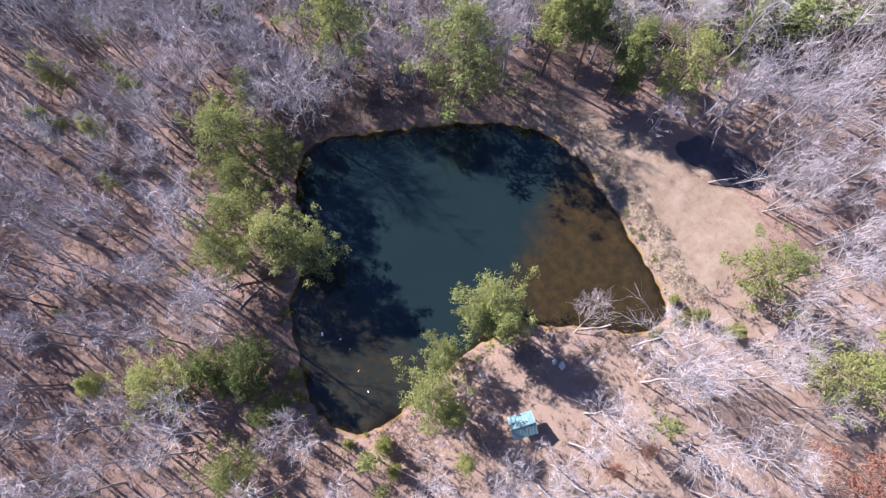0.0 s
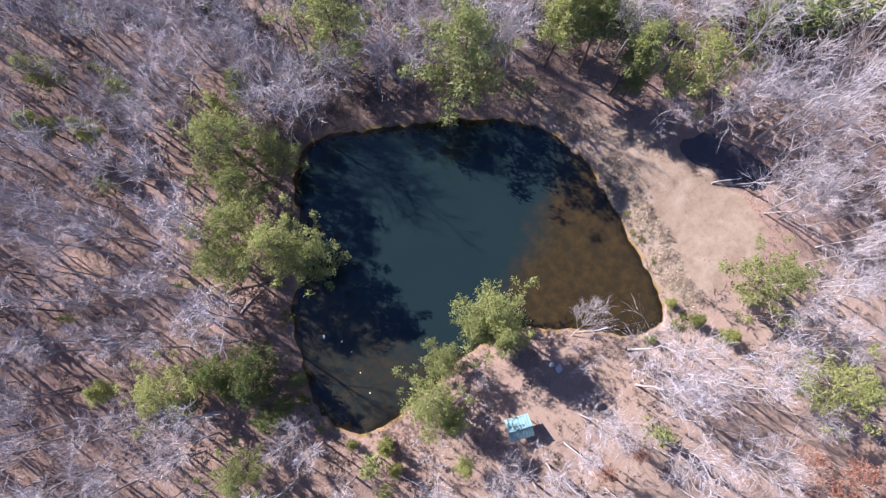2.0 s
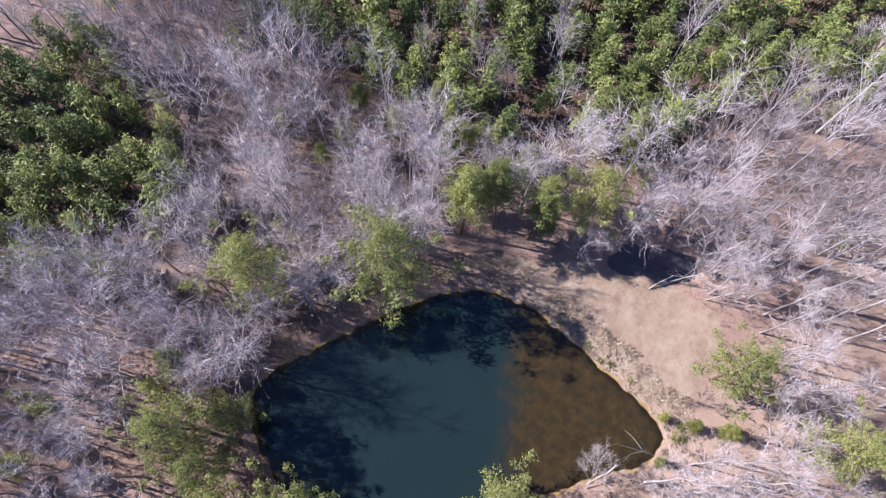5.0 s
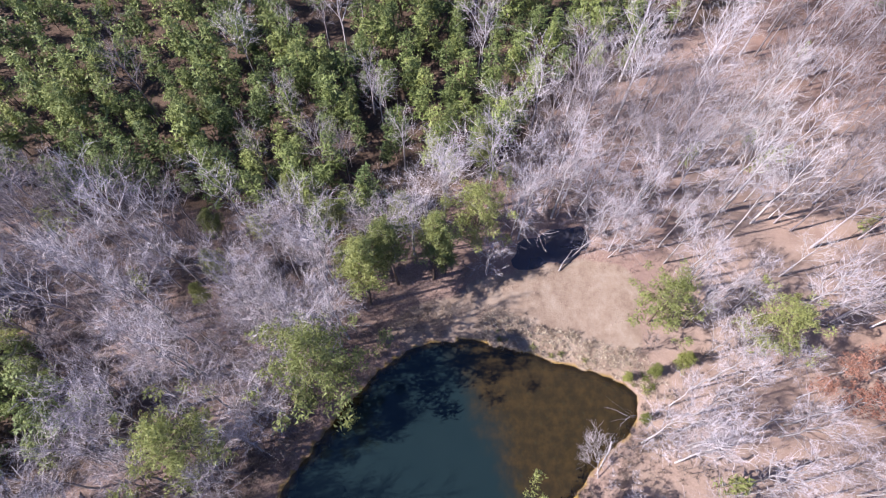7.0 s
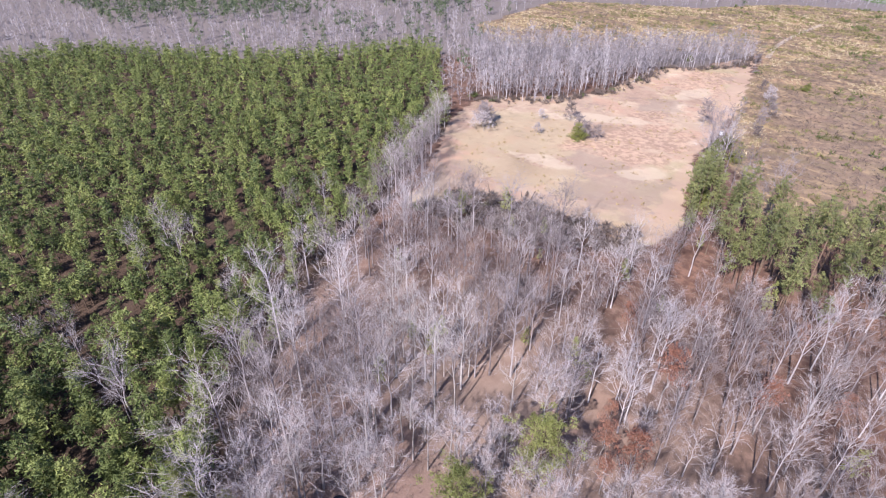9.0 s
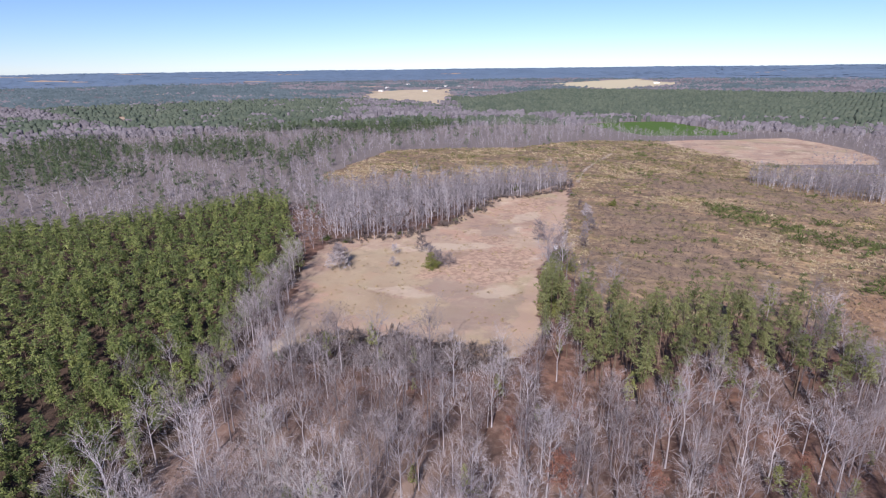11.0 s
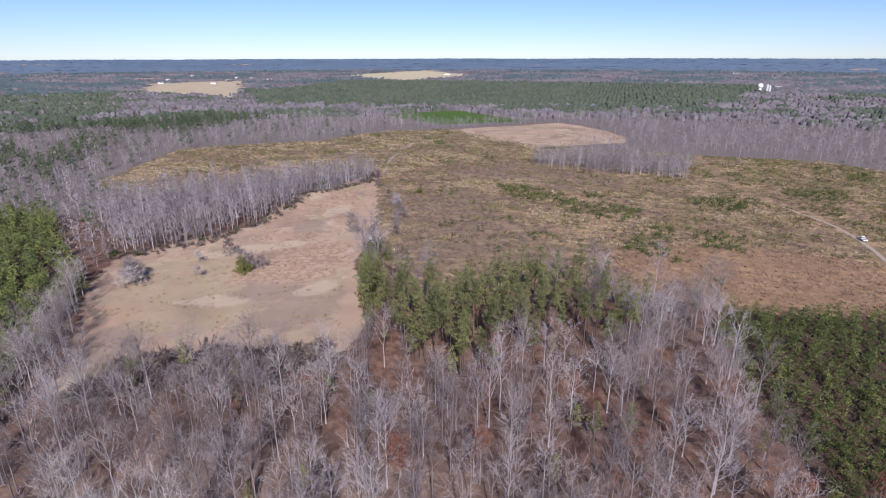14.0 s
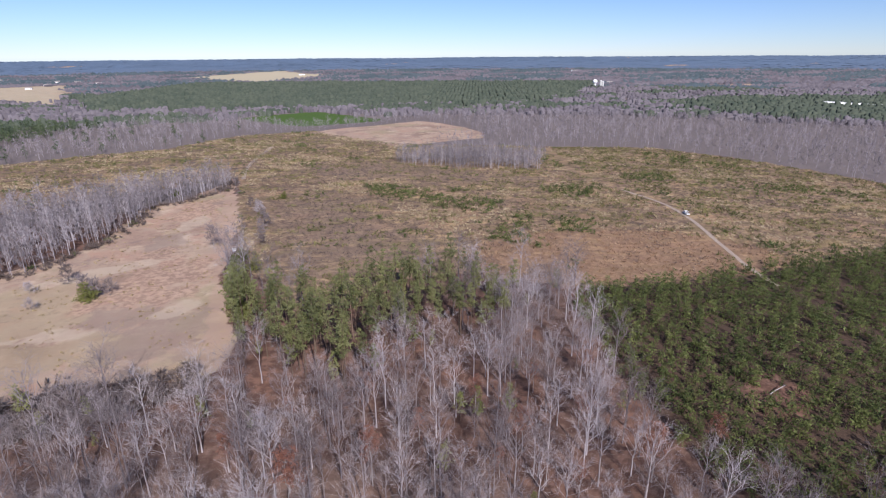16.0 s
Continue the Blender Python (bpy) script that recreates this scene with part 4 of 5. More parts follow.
sow("pine_plantation", fine_pines, px[close], py[close], rng, (M_BARK_PINE, M_PINE_GREEN), 0.75, 1.50, "green plantation pines mixed with bare trees", "forest", squash=(0.66, 0.88))
m = ~far & (np.hypot(px, py) >= 112)
sow("pine_plantation", mid_pines, px[m], py[m], rng, (M_BARK_PINE, M_PINE_GREEN), 0.75, 1.30, "dense green pine plantation", "forest", squash=(0.66, 0.88))
lean_pines = [two_toned(*pine_tree(s, 11.5, 5, 3, 1, 12, 1.20, 0.36, 0.130, 3, 1.55)[::2]) for s in (55, 56, 57)]
sow("pine_plantation", lean_pines, px[far], py[far], rng, (M_BARK_PINE, M_PINE_GREEN), 0.80, 1.25, "dense green pine plantation further off", "forest", squash=(0.66, 0.88))
thin_pines = [two_toned(*pine_tree(s, 11.5, 4, 3, 1, 9, 1.35, 0.36, 0.13, 3, 1.75)[::2]) for s in (58, 59, 60)]
px, py = lattice(-430, -150, -165, 245, 4.5, rng, 0.7)
ok = inside(px, py, PINES_WEST) & (np.hypot(px, py) >= 249) & (py > -120)
sow("pine_plantation", thin_pines, px[ok], py[ok], rng, (M_BARK_PINE, M_PINE_GREEN), 0.75, 1.12, "dense green pine plantation at its far end", "forest", squash=(0.66, 0.88))
px, py = lattice(-170, -50, -60, 100, 9.5, rng, 0.5)
ok = inside(px, py, PINES_WEST) & (np.hypot(px, py) < 165) & (wave(px, py, 14.0, 5.0) > 0.15)
sow("bare_wood", wood, px[ok], py[ok], rng, (M_WOOD, M_WOOD_TWIG), 0.45, 0.72, "single leafless trees among the plantation pines", "forest")
px, py = lattice(-160, 70, -100, 205, 17.0, rng, 0.5)
ok = outside(px, py, POND_EDGE, CLEARING, YARD, FIELD, YOUNG, PINES_WEST, CUT, by=3.0) & (wave(px, py, 25.0, 8.0) > -0.1)
sow("scattered_pines", mid_pines, px[ok], py[ok], rng, (M_BARK_PINE, M_PINE), 0.45, 1.2, "single pines scattered through the bare wood", "tree")
px, py = lattice(-90, 30, 120, 225, 5.0, rng, 0.5)
ok = (inside(px, py, GROVE) & (wave(px, py, 9.0, 2.0) > -0.75)) | (inside(px, py, MIXED_GROVE) & (rng.uniform(0, 1, len(px)) < 0.4))
sow("pine_grove", [two_toned(*pine_tree(s, 21.0, 7, 4, 1, 20, 1.15, 0.52, 0.115, 4, 1.2)) for s in (61, 62, 63)], px[ok], py[ok], rng, (M_BARK_PINE, M_PINE_GROVE), 0.62, 1.02, "grove of tall pines with bare trunks", "forest")
px, py = lattice(45, 262, 45, 245, 3.5, rng)
ok = inside(px, py, YOUNG) & (wave(px, py, 9, 4.0) > -0.6) & (np.hypot(px - 87, (py - 122) * 1.3) > 6.5)
ok &= np.abs(px - np.interp(py, (110, 163, 209, 245), (150, 135, 130, 131))) > 2.6
sow("young_pines", [joined(*pine_tree(s, 5.2, 3, 4, 1, 10, 1.1, 0.12, 0.30, 3, 1.35)[::2]) for s in (71, 72, 73)], px[ok], py[ok], rng, M_YOUNG, 0.6, 1.25, "rows of bushy young pines on cut land", "forest")

# woods further off
far_bare = [two_toned(joined(*bare_tree(s, tall, 7, 2, 5, 1.35, 3, 0.12, 0.11)[:2]), bare_tree(s, tall, 7, 2, 5, 1.35, 3, 0.12, 0.11)[2]) for s, tall in ((81, 10), (82, 12), (83, 9))]
far_pine = [joined(*pine_tree(s, 15.0, 4, 3, 1, 5, 2.1, 0.3, 0.15, 3, 1.8)[::2]) for s in (91, 92, 93)]


def seen_side(x, y):
    """The land that lies ahead of the drone: between west and north-east."""
    return (y > -110) & (y > 0.9 * x - 120)


for step, r0, r1 in ((7.8, 0, 430), (9.6, 430, 830)):
    px, py = lattice(-830, 700, -110, 830, step, rng)
    r = np.hypot(px, py)
    ok = seen_side(px, py) & outside(px, py, FIELD, PASTURE, CROP, YOUNG, GROVE, STRIP) & (signed(CUT, px, py) + 7 * wave(px, py, 15.0, 3.0) > 0) & (r > 235) & (r >= r0) & (r < r1)
    ok &= outside(px, py, PINES_WEST) & ~((px > -175) & (px < 150) & (py < 215))
    px, py, r = px[ok], py[ok], r[ok]
    pine = (inside(px, py, PINES_WEST, PINES_EAST, PINES_FAR_WEST) | (inside(px, py, PINES_WEDGE) & (rng.uniform(0, 1, len(px)) < 0.6)) | ((px < -235) & (py > 120) & (r < 700) & (rng.uniform(0, 1, len(px)) < 0.10)) | ((patches(px, py) == 1) & (r > 480) & (px < -430)))
    pine &= rng.uniform(0, 1, len(px)) < 0.93
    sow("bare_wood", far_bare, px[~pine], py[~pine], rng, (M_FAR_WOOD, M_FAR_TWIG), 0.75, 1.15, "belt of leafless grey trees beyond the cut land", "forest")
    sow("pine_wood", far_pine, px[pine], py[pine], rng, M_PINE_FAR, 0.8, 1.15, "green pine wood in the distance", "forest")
px, py = lattice(-270, -140, 185, 395, 4.4, rng, 0.5)
ok = inside(px, py, STRIP)
strip = [two_toned(joined(*bare_tree(s, tall, 9, 3, 5, 0.95, 3, 0.14, 0.07)[:2]), bare_tree(s, tall, 9, 3, 5, 0.95, 3, 0.14, 0.07)[2]) for s, tall in ((84, 16), (85, 18), (86, 14))]
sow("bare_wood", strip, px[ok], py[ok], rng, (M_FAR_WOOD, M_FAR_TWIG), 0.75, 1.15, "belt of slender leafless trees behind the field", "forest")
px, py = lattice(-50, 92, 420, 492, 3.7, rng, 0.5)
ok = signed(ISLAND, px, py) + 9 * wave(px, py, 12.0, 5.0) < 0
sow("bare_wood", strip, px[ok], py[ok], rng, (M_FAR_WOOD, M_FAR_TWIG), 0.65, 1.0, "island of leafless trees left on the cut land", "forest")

# canopy to the horizon, in ever larger clumps
def far_stand(seed, size, tall, n, wide, full):
    """A few far crowns, each an uneven dome."""
    g = np.random.default_rng(seed)
    s = Shape()
    for _ in range(n):
        c = np.array((*g.normal(0, size * 0.42, 2), -0.5))
        h, w, a = tall * g.uniform(0.7, 1.1), wide * g.uniform(0.7, 1.3), g.uniform(0, 3.14)
        ang = a + np.arange(4) * math.pi / 2
        ring = np.stack([np.cos(ang), np.sin(ang), 0 * ang], 1) * w * g.uniform(0.75, 1.2, (4, 1))
        if not full:
            s.add(np.concatenate([c + ring, [c + (*g.normal(0, 0.2 * w, 2), h)]]), [(k, (k + 1) % 4, 4) for k in range(4)])
            continue
        v = np.concatenate([c + ring * 0.9, c + ring * 0.85 + (0, 0, h * 0.80), [c + (*g.normal(0, 0.15 * w, 2), h)]])
        s.add(v, [q for k in range(4) for q in ((k, (k + 1) % 4, 4 + (k + 1) % 4), (k, 4 + (k + 1) % 4, 4 + k), (4 + k, 4 + (k + 1) % 4, 8))])
    return s.arrays()


# planted pine blocks in rows
for poly, gap, turn, label in ((PINES_NORTH, 8.5, 20, "wide block of planted pines beyond the fields"), (PINES_EAST, 9.0, -35, "planted pines in straight rows with dark gaps")):
    c = np.mean(poly, 0)
    px, py = lattice(-900, 900, -900, 900, gap, rng, 0.16)
    px, py = px * math.cos(radians(turn)) - py * 1.15 * math.sin(radians(turn)) + c[0], px * math.sin(radians(turn)) + py * 1.15 * math.cos(radians(turn)) + c[1]
    ok = inside(px, py, poly) & (wave(px, py, 40.0, 3.0) > -0.75)
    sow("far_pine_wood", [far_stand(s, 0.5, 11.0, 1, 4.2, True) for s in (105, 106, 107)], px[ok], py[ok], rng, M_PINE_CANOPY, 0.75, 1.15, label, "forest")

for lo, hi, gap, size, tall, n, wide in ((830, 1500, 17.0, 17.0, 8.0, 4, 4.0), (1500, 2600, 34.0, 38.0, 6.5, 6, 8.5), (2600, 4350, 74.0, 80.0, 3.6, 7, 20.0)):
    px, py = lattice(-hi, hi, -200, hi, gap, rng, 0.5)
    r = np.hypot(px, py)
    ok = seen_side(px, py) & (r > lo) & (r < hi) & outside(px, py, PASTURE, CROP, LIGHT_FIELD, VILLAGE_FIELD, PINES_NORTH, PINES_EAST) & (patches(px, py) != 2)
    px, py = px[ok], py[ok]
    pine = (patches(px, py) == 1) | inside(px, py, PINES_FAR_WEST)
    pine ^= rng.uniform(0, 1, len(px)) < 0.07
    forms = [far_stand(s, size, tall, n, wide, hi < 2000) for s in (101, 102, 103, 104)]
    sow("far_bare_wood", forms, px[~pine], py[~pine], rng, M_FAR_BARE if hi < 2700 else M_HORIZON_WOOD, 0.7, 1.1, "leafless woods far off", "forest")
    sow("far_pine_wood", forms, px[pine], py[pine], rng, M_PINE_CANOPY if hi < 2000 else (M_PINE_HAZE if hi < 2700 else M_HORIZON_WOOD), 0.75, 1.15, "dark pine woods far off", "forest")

# ---- low growth ----
def bush(seed, size, blades, n, thin=0.2):
    g = np.random.default_rng(seed)
    s = Shape()
    for _ in range(n):
        tuft(s, np.array((*g.normal(0, size * 0.35, 2), size * 0.25)), size * g.uniform(0.5, 0.9), blades, g, 0.7, thin)
    return s.arrays()


def patch(seed, spread, size, blades, n, thin, up=0.9):
    """A loose patch of small tufts."""
    g = np.random.default_rng(seed)
    s = Shape()
    for _ in range(n):
        tuft(s, np.array((*g.normal(0, spread * 0.5, 2), 0.1)), size * g.uniform(0.5, 1.3), blades, g, up, thin)
    return s.arrays()


bushes = [bush(s, 1.0, 6, 3, 0.22) for s in (111, 112, 113, 114)]
twigs_low = [patch(s, 1.6, 0.65, 3, 6, 0.20, 0.5) for s in (118, 119)]
stems = [patch(s, 1.6, 0.80, 3, 7, 0.32) for s in (115, 116, 117)]
scrubs = [patch(s, 1.5, 0.75, 4, 7, 0.28) for s in (161, 162, 163)]
px, py = lattice(-370, 400, 185, 660, 3.0, rng, 0.5)
ok = inside(px, py, CUT, by=2.0) & outside(px, py, ISLAND) & (np.abs(px - np.interp(py, (200, 245, 291, 332, 355, 420), (130, 131, 135, 130, 119, 100))) > 3.5)
px, py = px[ok], py[ok]
band = wave(px + 0.9 * py, 0.25 * (py - px), 26.0, 9.0)          # old windrows lie slantwise over the land
w = band + 0.6 * wave(px, py, 13.0, 3.0) + rng.normal(0, 0.22, len(px))
gold = wave(px, py, 38.0, 4.0) + 0.6 * wave(px, py, 14.0, 1.0) + rng.normal(0, 0.3, len(px))
back = smooth(255, 330, py + 0.3 * px) * smooth(-30, 40, px)     # olive scrub covers the land beyond the road
tan = smooth(75, 40, np.hypot((px - 80) * 0.9, (py - 228) * 1.6))
near_patch = np.zeros(len(px))
for cx, cy, size in ((-32, 354, 16), (-22, 345, 12), (18, 311, 13), (10, 318, 12), (28, 257, 9), (36, 250, 9), (45, 242, 9), (66, 273, 12), (87, 354, 15), (80, 358, 12), (55, 212, 11), (50, 222, 9), (62, 206, 10),
                     (113, 231, 12), (122, 224, 9), (146, 384, 16), (40, 280, 10), (75, 255, 8), (-5, 330, 10)):
    near_patch = np.maximum(near_patch, smooth(1.6, 0.4, np.hypot(px - cx, (py - cy) * 0.8) / size + 0.5 * wave(px, py, 3.0, 2.0)))
green = (0.8 * w - 0.9 * tan + 1.1 * near_patch + 0.25 * smooth(90, 170, px) > 0.72)
scrub = ~green & (rng.uniform(0, 1, len(px)) < 0.08 + 0.16 * back + 0.12 * smooth(90, 150, px) + 0.16 * smooth(360, 460, py) - 0.3 * tan + 0.50 * wave(px / 2.2, py, 11.0, 6.0))
bare = ~green & ~scrub
dull = np.zeros(len(px))
for cx, cy, size in ((-45, 250, 46), (-72, 305, 44), (-20, 226, 24), (10, 402, 40), (-60, 425, 46)):
    dull = np.maximum(dull, smooth(1.3, 0.6, np.hypot(px - cx, py - cy) / size + 0.3 * wave(px, py, 12.0, 2.0)))
gold = gold - 1.1 * dull
for name, forms, m, mat, lo, hi, label, cat in (("dead_grass", stems, bare & (gold > 0.0) & (tan < 0.3), M_STRAW_PALE, 0.7, 1.6, "tufts of straw-coloured dead grass on cut land", "grass"),
                                                ("russet_grass", stems, bare & (tan > 0.15), M_RUSSET_GRASS, 0.7, 1.3, "russet dead grass on a bare slope of the cut land", "grass"),
                                                ("brush", twigs_low, bare & (gold <= 0.0) & (rng.uniform(0, 1, len(px)) > 0.6 * tan), M_BRUSH, 0.8, 2.2, "low brown brush on cut land", "brush"),
                                                ("scrub", scrubs, scrub, M_SCRUB, 0.9, 2.2, "olive scrub growing back on cut land", "shrub"),
                                                ("shrub", bushes, green, M_EVERGREEN, 1.3, 3.4, "clusters of green shrubs on cut land", "shrub")):
    sow(name, forms, px[m], py[m], rng, mat, lo, hi, label, cat)

# ---- things ----
def box(bm, x0, x1, y0, y1, z0, z1, bevel=0.0):
    vs = [bm.verts.new((x, y, z)) for z in (z0, z1) for y in (y0, y1) for x in (x0, x1)]
    fs = [bm.faces.new([vs[k] for k in f]) for f in ((0, 2, 3, 1), (4, 5, 7, 6), (0, 1, 5, 4), (2, 6, 7, 3), (0, 4, 6, 2), (1, 3, 7, 5))]
    if bevel:
        bmesh.ops.bevel(bm, geom=list({e for f in fs for e in f.edges}), offset=bevel, segments=2, affect="EDGES", profile=0.6)


def piece(name, build, material, parent, label="", m=None):
    """One mesh part: build(bm) fills it."""
    bm = bmesh.new()
    build(bm)
    me = bpy.data.meshes.new(name)
    bm.to_mesh(me)
    bm.free()
    me.materials.append(material)
    ob = new(name, me)
    ob.parent = parent
    if m is not None:
        ob.matrix_basis = m
    if label:
        ob["label"] = label
    return ob


def at_ground(x, y):
    return float(height(np.array([float(x)]), np.array([float(y)]))[0])


def ribbon(name, points, width, material, label, category, lift=0.12):
    p = np.array(points, float)
    for _ in range(3):
        q = 0.75 * p[:-1] + 0.25 * p[1:]
        w = 0.25 * p[:-1] + 0.75 * p[1:]
        p = np.concatenate([p[:1], np.stack([q, w], 1).reshape(-1, 2), p[-1:]])
    d = np.gradient(p, axis=0)
    d /= np.linalg.norm(d, axis=1)[:, None]
    s = np.stack([-d[:, 1], d[:, 0]], 1)
    cols = []
    for k in (-0.5, -0.25, 0, 0.25, 0.5):
        e = p + s * width * (k + 0.06 * wave(p[:, 0], p[:, 1], 7.0, k)[:, None])
        cols.append(np.stack([e[:, 0], e[:, 1], height(e[:, 0], e[:, 1]) + lift - (0.06 if abs(k) == 0.25 else 0)], 1))
    v = np.stack(cols, 1).reshape(-1, 3)
    f = [(r * 5 + c, r * 5 + c + 1, r * 5 + c + 6, r * 5 + c + 5) for r in range(len(p) - 1) for c in range(4)]
    return tagged(new(name, mesh_of(name, v, f, material, True)), label, category, kind="structure")


ribbon("road", [(118, 352), (124, 338), (132, 316), (135, 291), (131, 245), (129, 209), (130, 194)], 2.1, M_ROAD, "pale sandy dirt road through the cut land", "road")
ribbon("track", [(-168, 545), (-166, 510), (-159, 438), (-146, 395)], 3.0, M_ROAD, "worn dirt track leaving the field", "road")

# shelter beside the pond
shelter = tagged(new("shelter"), "small open timber shelter with a mint-green metal gable roof", "shelter")
shelter.matrix_basis = pose(5.3, 33.4, at_ground(5.3, 33.4), 0, 0, 161)
for sx in (-1, 1):
    for sy in (-1, 1):
        piece("post", lambda bm, a=sx, b=sy: box(bm, a * 1.45 - 0.06, a * 1.45 + 0.06, b * 1.25 - 0.06, b * 1.25 + 0.06, -0.2, 2.3, 0.012), M_TIMBER, shelter)
    piece("beam", lambda bm, a=sx: box(bm, -1.7, 1.7, a * 1.25 - 0.05, a * 1.25 + 0.05, 2.3, 2.48, 0.012), M_TIMBER, shelter)


def roof_slope(bm, side):
    n = 24
    prev = None
    for k in range(n + 1):
        x = -1.95 + 3.9 * k / n
        z = 0.025 if k % 3 == 0 else 0.0
        row = [bm.verts.new((x, side * y, h + z)) for y, h in ((0.0, 3.62), (1.75, 2.42), (1.75, 2.39), (0.0, 3.59))]
        if prev:
            for a in range(4):
                bm.faces.new((prev[a], prev[(a + 1) % 4], row[(a + 1) % 4], row[a]))
        prev = row
    bmesh.ops.recalc_face_normals(bm, faces=bm.faces)


for sx in (-1, 1):
    piece("roof_slope", lambda bm, a=sx: roof_slope(bm, a), M_ROOF, shelter, "ribbed mint-green roofing metal")
piece("ridge_cap", lambda bm: box(bm, -1.96, 1.96, -0.09, 0.09, 3.60, 3.65, 0.01), M_ROOF, shelter)

# ---- the pond's banks ----
tufts = [bush(s, 1.0, 14, 2, 0.09) for s in (121, 122, 123)]
leafy = [bush(s, 1.0, 12, 5, 0.14) for s in (124, 125, 126)]


def along_bank(gap, lo, hi, where, g):
    x, y = lattice(-60, 50, -45, 60, gap, g, 0.5)
    d = shore(x, y)
    m = (d > lo) & (d < hi) & where(x, y)
    return x[m], y[m]


east = lambda x, y: (x < -24) & (y > 7)
px, py = along_bank(0.62, 0.1, 5.4, lambda x, y: east(x, y) & (wave(x, y, 2.6, 2.0) > -0.45), rng)
sow("bank_grass", tufts, px, py, rng, M_BANK_GRASS, 0.35, 0.95, "pale dead grass and weeds on the pond's bank", "grass")
px, py = along_bank(1.15, 0.2, 6.0, lambda x, y: east(x, y) & (wave(x, y, 2.2, 7.0) > 0.0), rng)
sow("bank_weeds", tufts, px, py, rng, M_BRUSH, 0.4, 1.2, "brown weed stalks among the bank's pale grass", "brush")
px, py = along_bank(1.6, 0.2, 5.0, lambda x, y: east(x, y) & (wave(x, y, 2.8, 3.0) > 0.35), rng)
sow("bank_shrub", leafy, px, py, rng, M_SHRUB, 0.4, 1.0, "small olive shrubs among the bank's grass", "shrub")
px, py = along_bank(0.95, 0.2, 6.5, lambda x, y: ~east(x, y) & (wave(x, y, 4.0, 5.0) > np.where(y < 0, -0.5, -0.1)), rng)
sow("bank_brush", tufts, px, py, rng, M_BRUSH, 0.5, 1.2, "brown brush along the pond's edge", "brush")
px, py = along_bank(2.0, 0.1, 3.2, lambda x, y: ((x > 12) | (x < -21) & (y > 30)) & (wave(x, y, 3.5, 1.0) > 0.1), rng)
sow("bank_shrub", leafy, px, py, rng, M_SHRUB, 0.6, 1.6, "yellow-green shrubs at the water's edge", "shrub")
twig_tuft = joined(*bare_tree(130, 2.4, 6, 3, 5, 1.5, 3, 0.05, 0.025))
px, py = lattice(-22, 28, 18, 52, 1.5, rng, 0.5)
m = inside(px, py, YARD) & (wave(px, py, 5.0, 3.0) > -0.55) & (shore(px, py) > 0.6) & (np.hypot(px - 5.3, py - 33.4) > 3)
sow("yard_brush", tufts + [twig_tuft], px[m], py[m], rng, M_BRUSH, 0.4, 1.2, "thin dry brush on open sandy ground", "brush")
px, py = lattice(-22, 28, 20, 52, 3.4, rng, 0.5)
m = inside(px, py, YARD) & (wave(px, py, 7.0, 6.0) > 0.0) & (shore(px, py) > 1.5) & (np.hypot(px - 5.3, py - 33.4) > 3.6)
sow("leafless_shrub", [joined(*bare_tree(s, 3.6, 9, 4, 6, 1.6, 3, 0.05, 0.022)) for s in (231, 232)], px[m], py[m], rng, M_TWIG, 0.6, 1.3, "pale leafless shrubs on the sandy ground", "shrub")
twiggy = [joined(*bare_tree(s, 2.2, 5, 2, 3, 1.5, 3, 0.05, 0.035)) for s in (127, 128, 129)]
# litter of the wood's floor: fallen sticks and low brush
px, py = lattice(-150, 90, -90, 190, 2.6, rng, 0.5)
m = outside(px, py, POND_EDGE, POOL_EDGE, by=1.0) & outside(px, py, CLEARING, YARD, FIELD, CUT, YOUNG, PINES_WEST, by=-1.0) & (wave(px, py, 8.0, 6.0) > -0.2)
m &= (np.hypot(px, py) < 150) & ((py < 55) | (wave(px, py, 10.0, 3.0) > 0.6))
sow("floor_brush", twiggy, px[m], py[m], rng, M_UNDER, 0.5, 1.4, "low grey-brown undergrowth on the wood's floor", "brush")
px, py = lattice(-46, 24, -70, -8, 1.9, rng, 0.5)
m = outside(px, py, POND_EDGE, by=1.5) & outside(px, py, CLEARING, by=1.0) & (wave(px, py, 6.0, 4.0) > -0.35)
sow("floor_brush", twiggy, px[m], py[m], rng, M_UNDER, 0.6, 1.7, "thick brown undergrowth behind the pond's bank", "brush")
px, py = lattice(-130, -60, 90, 142, 2.6, rng, 0.5)
m = inside(px, py, THICKET)
sow("thicket", leafy, px[m], py[m], rng, M_UNDER, 1.8, 4.2, "dark brown thicket along the field's edge", "thicket")
m &= wave(px, py, 6.0, 3.0) > 0.55
sow("thicket_green", leafy, px[m], py[m], rng, M_EVERGREEN, 1.5, 3.2, "dark evergreen shrubs in the thicket", "shrub")
# pebbles and clods on the bare clearing
px, py = lattice(-52, -26, -12, 38, 0.75, rng, 0.5)
m = inside(px, py, CLEARING, by=0.8) & (wave(px, py, 2.6, 4.0) + rng.normal(0, 0.3, len(px)) > 0.55)
M_CLOD = plain("dry_clay_clod", (0.17, 0.125, 0.10), (0.27, 0.20, 0.16), 3.0, 0.95, 0.1)
clod = Shape()
gq = np.random.default_rng(9)
clod.add(OCTA[0] * gq.uniform(0.6, 1.1, (6, 1)) * (0.20, 0.16, 0.10), OCTA[1])
sow("clods", [clod.arrays()], px[m], py[m], rng, M_CLOD, 0.3, 1.2, "pale clods and stones on the bare clearing", "stone")


px, py = lattice(-275, -135, 180, 395, 2.8, rng, 0.5)
m = (np.abs(signed(STRIP, px, py)) < 4.5) & (signed(FIELD, px, py) < 9) & (wave(px, py, 7.0, 1.0) > -0.3)
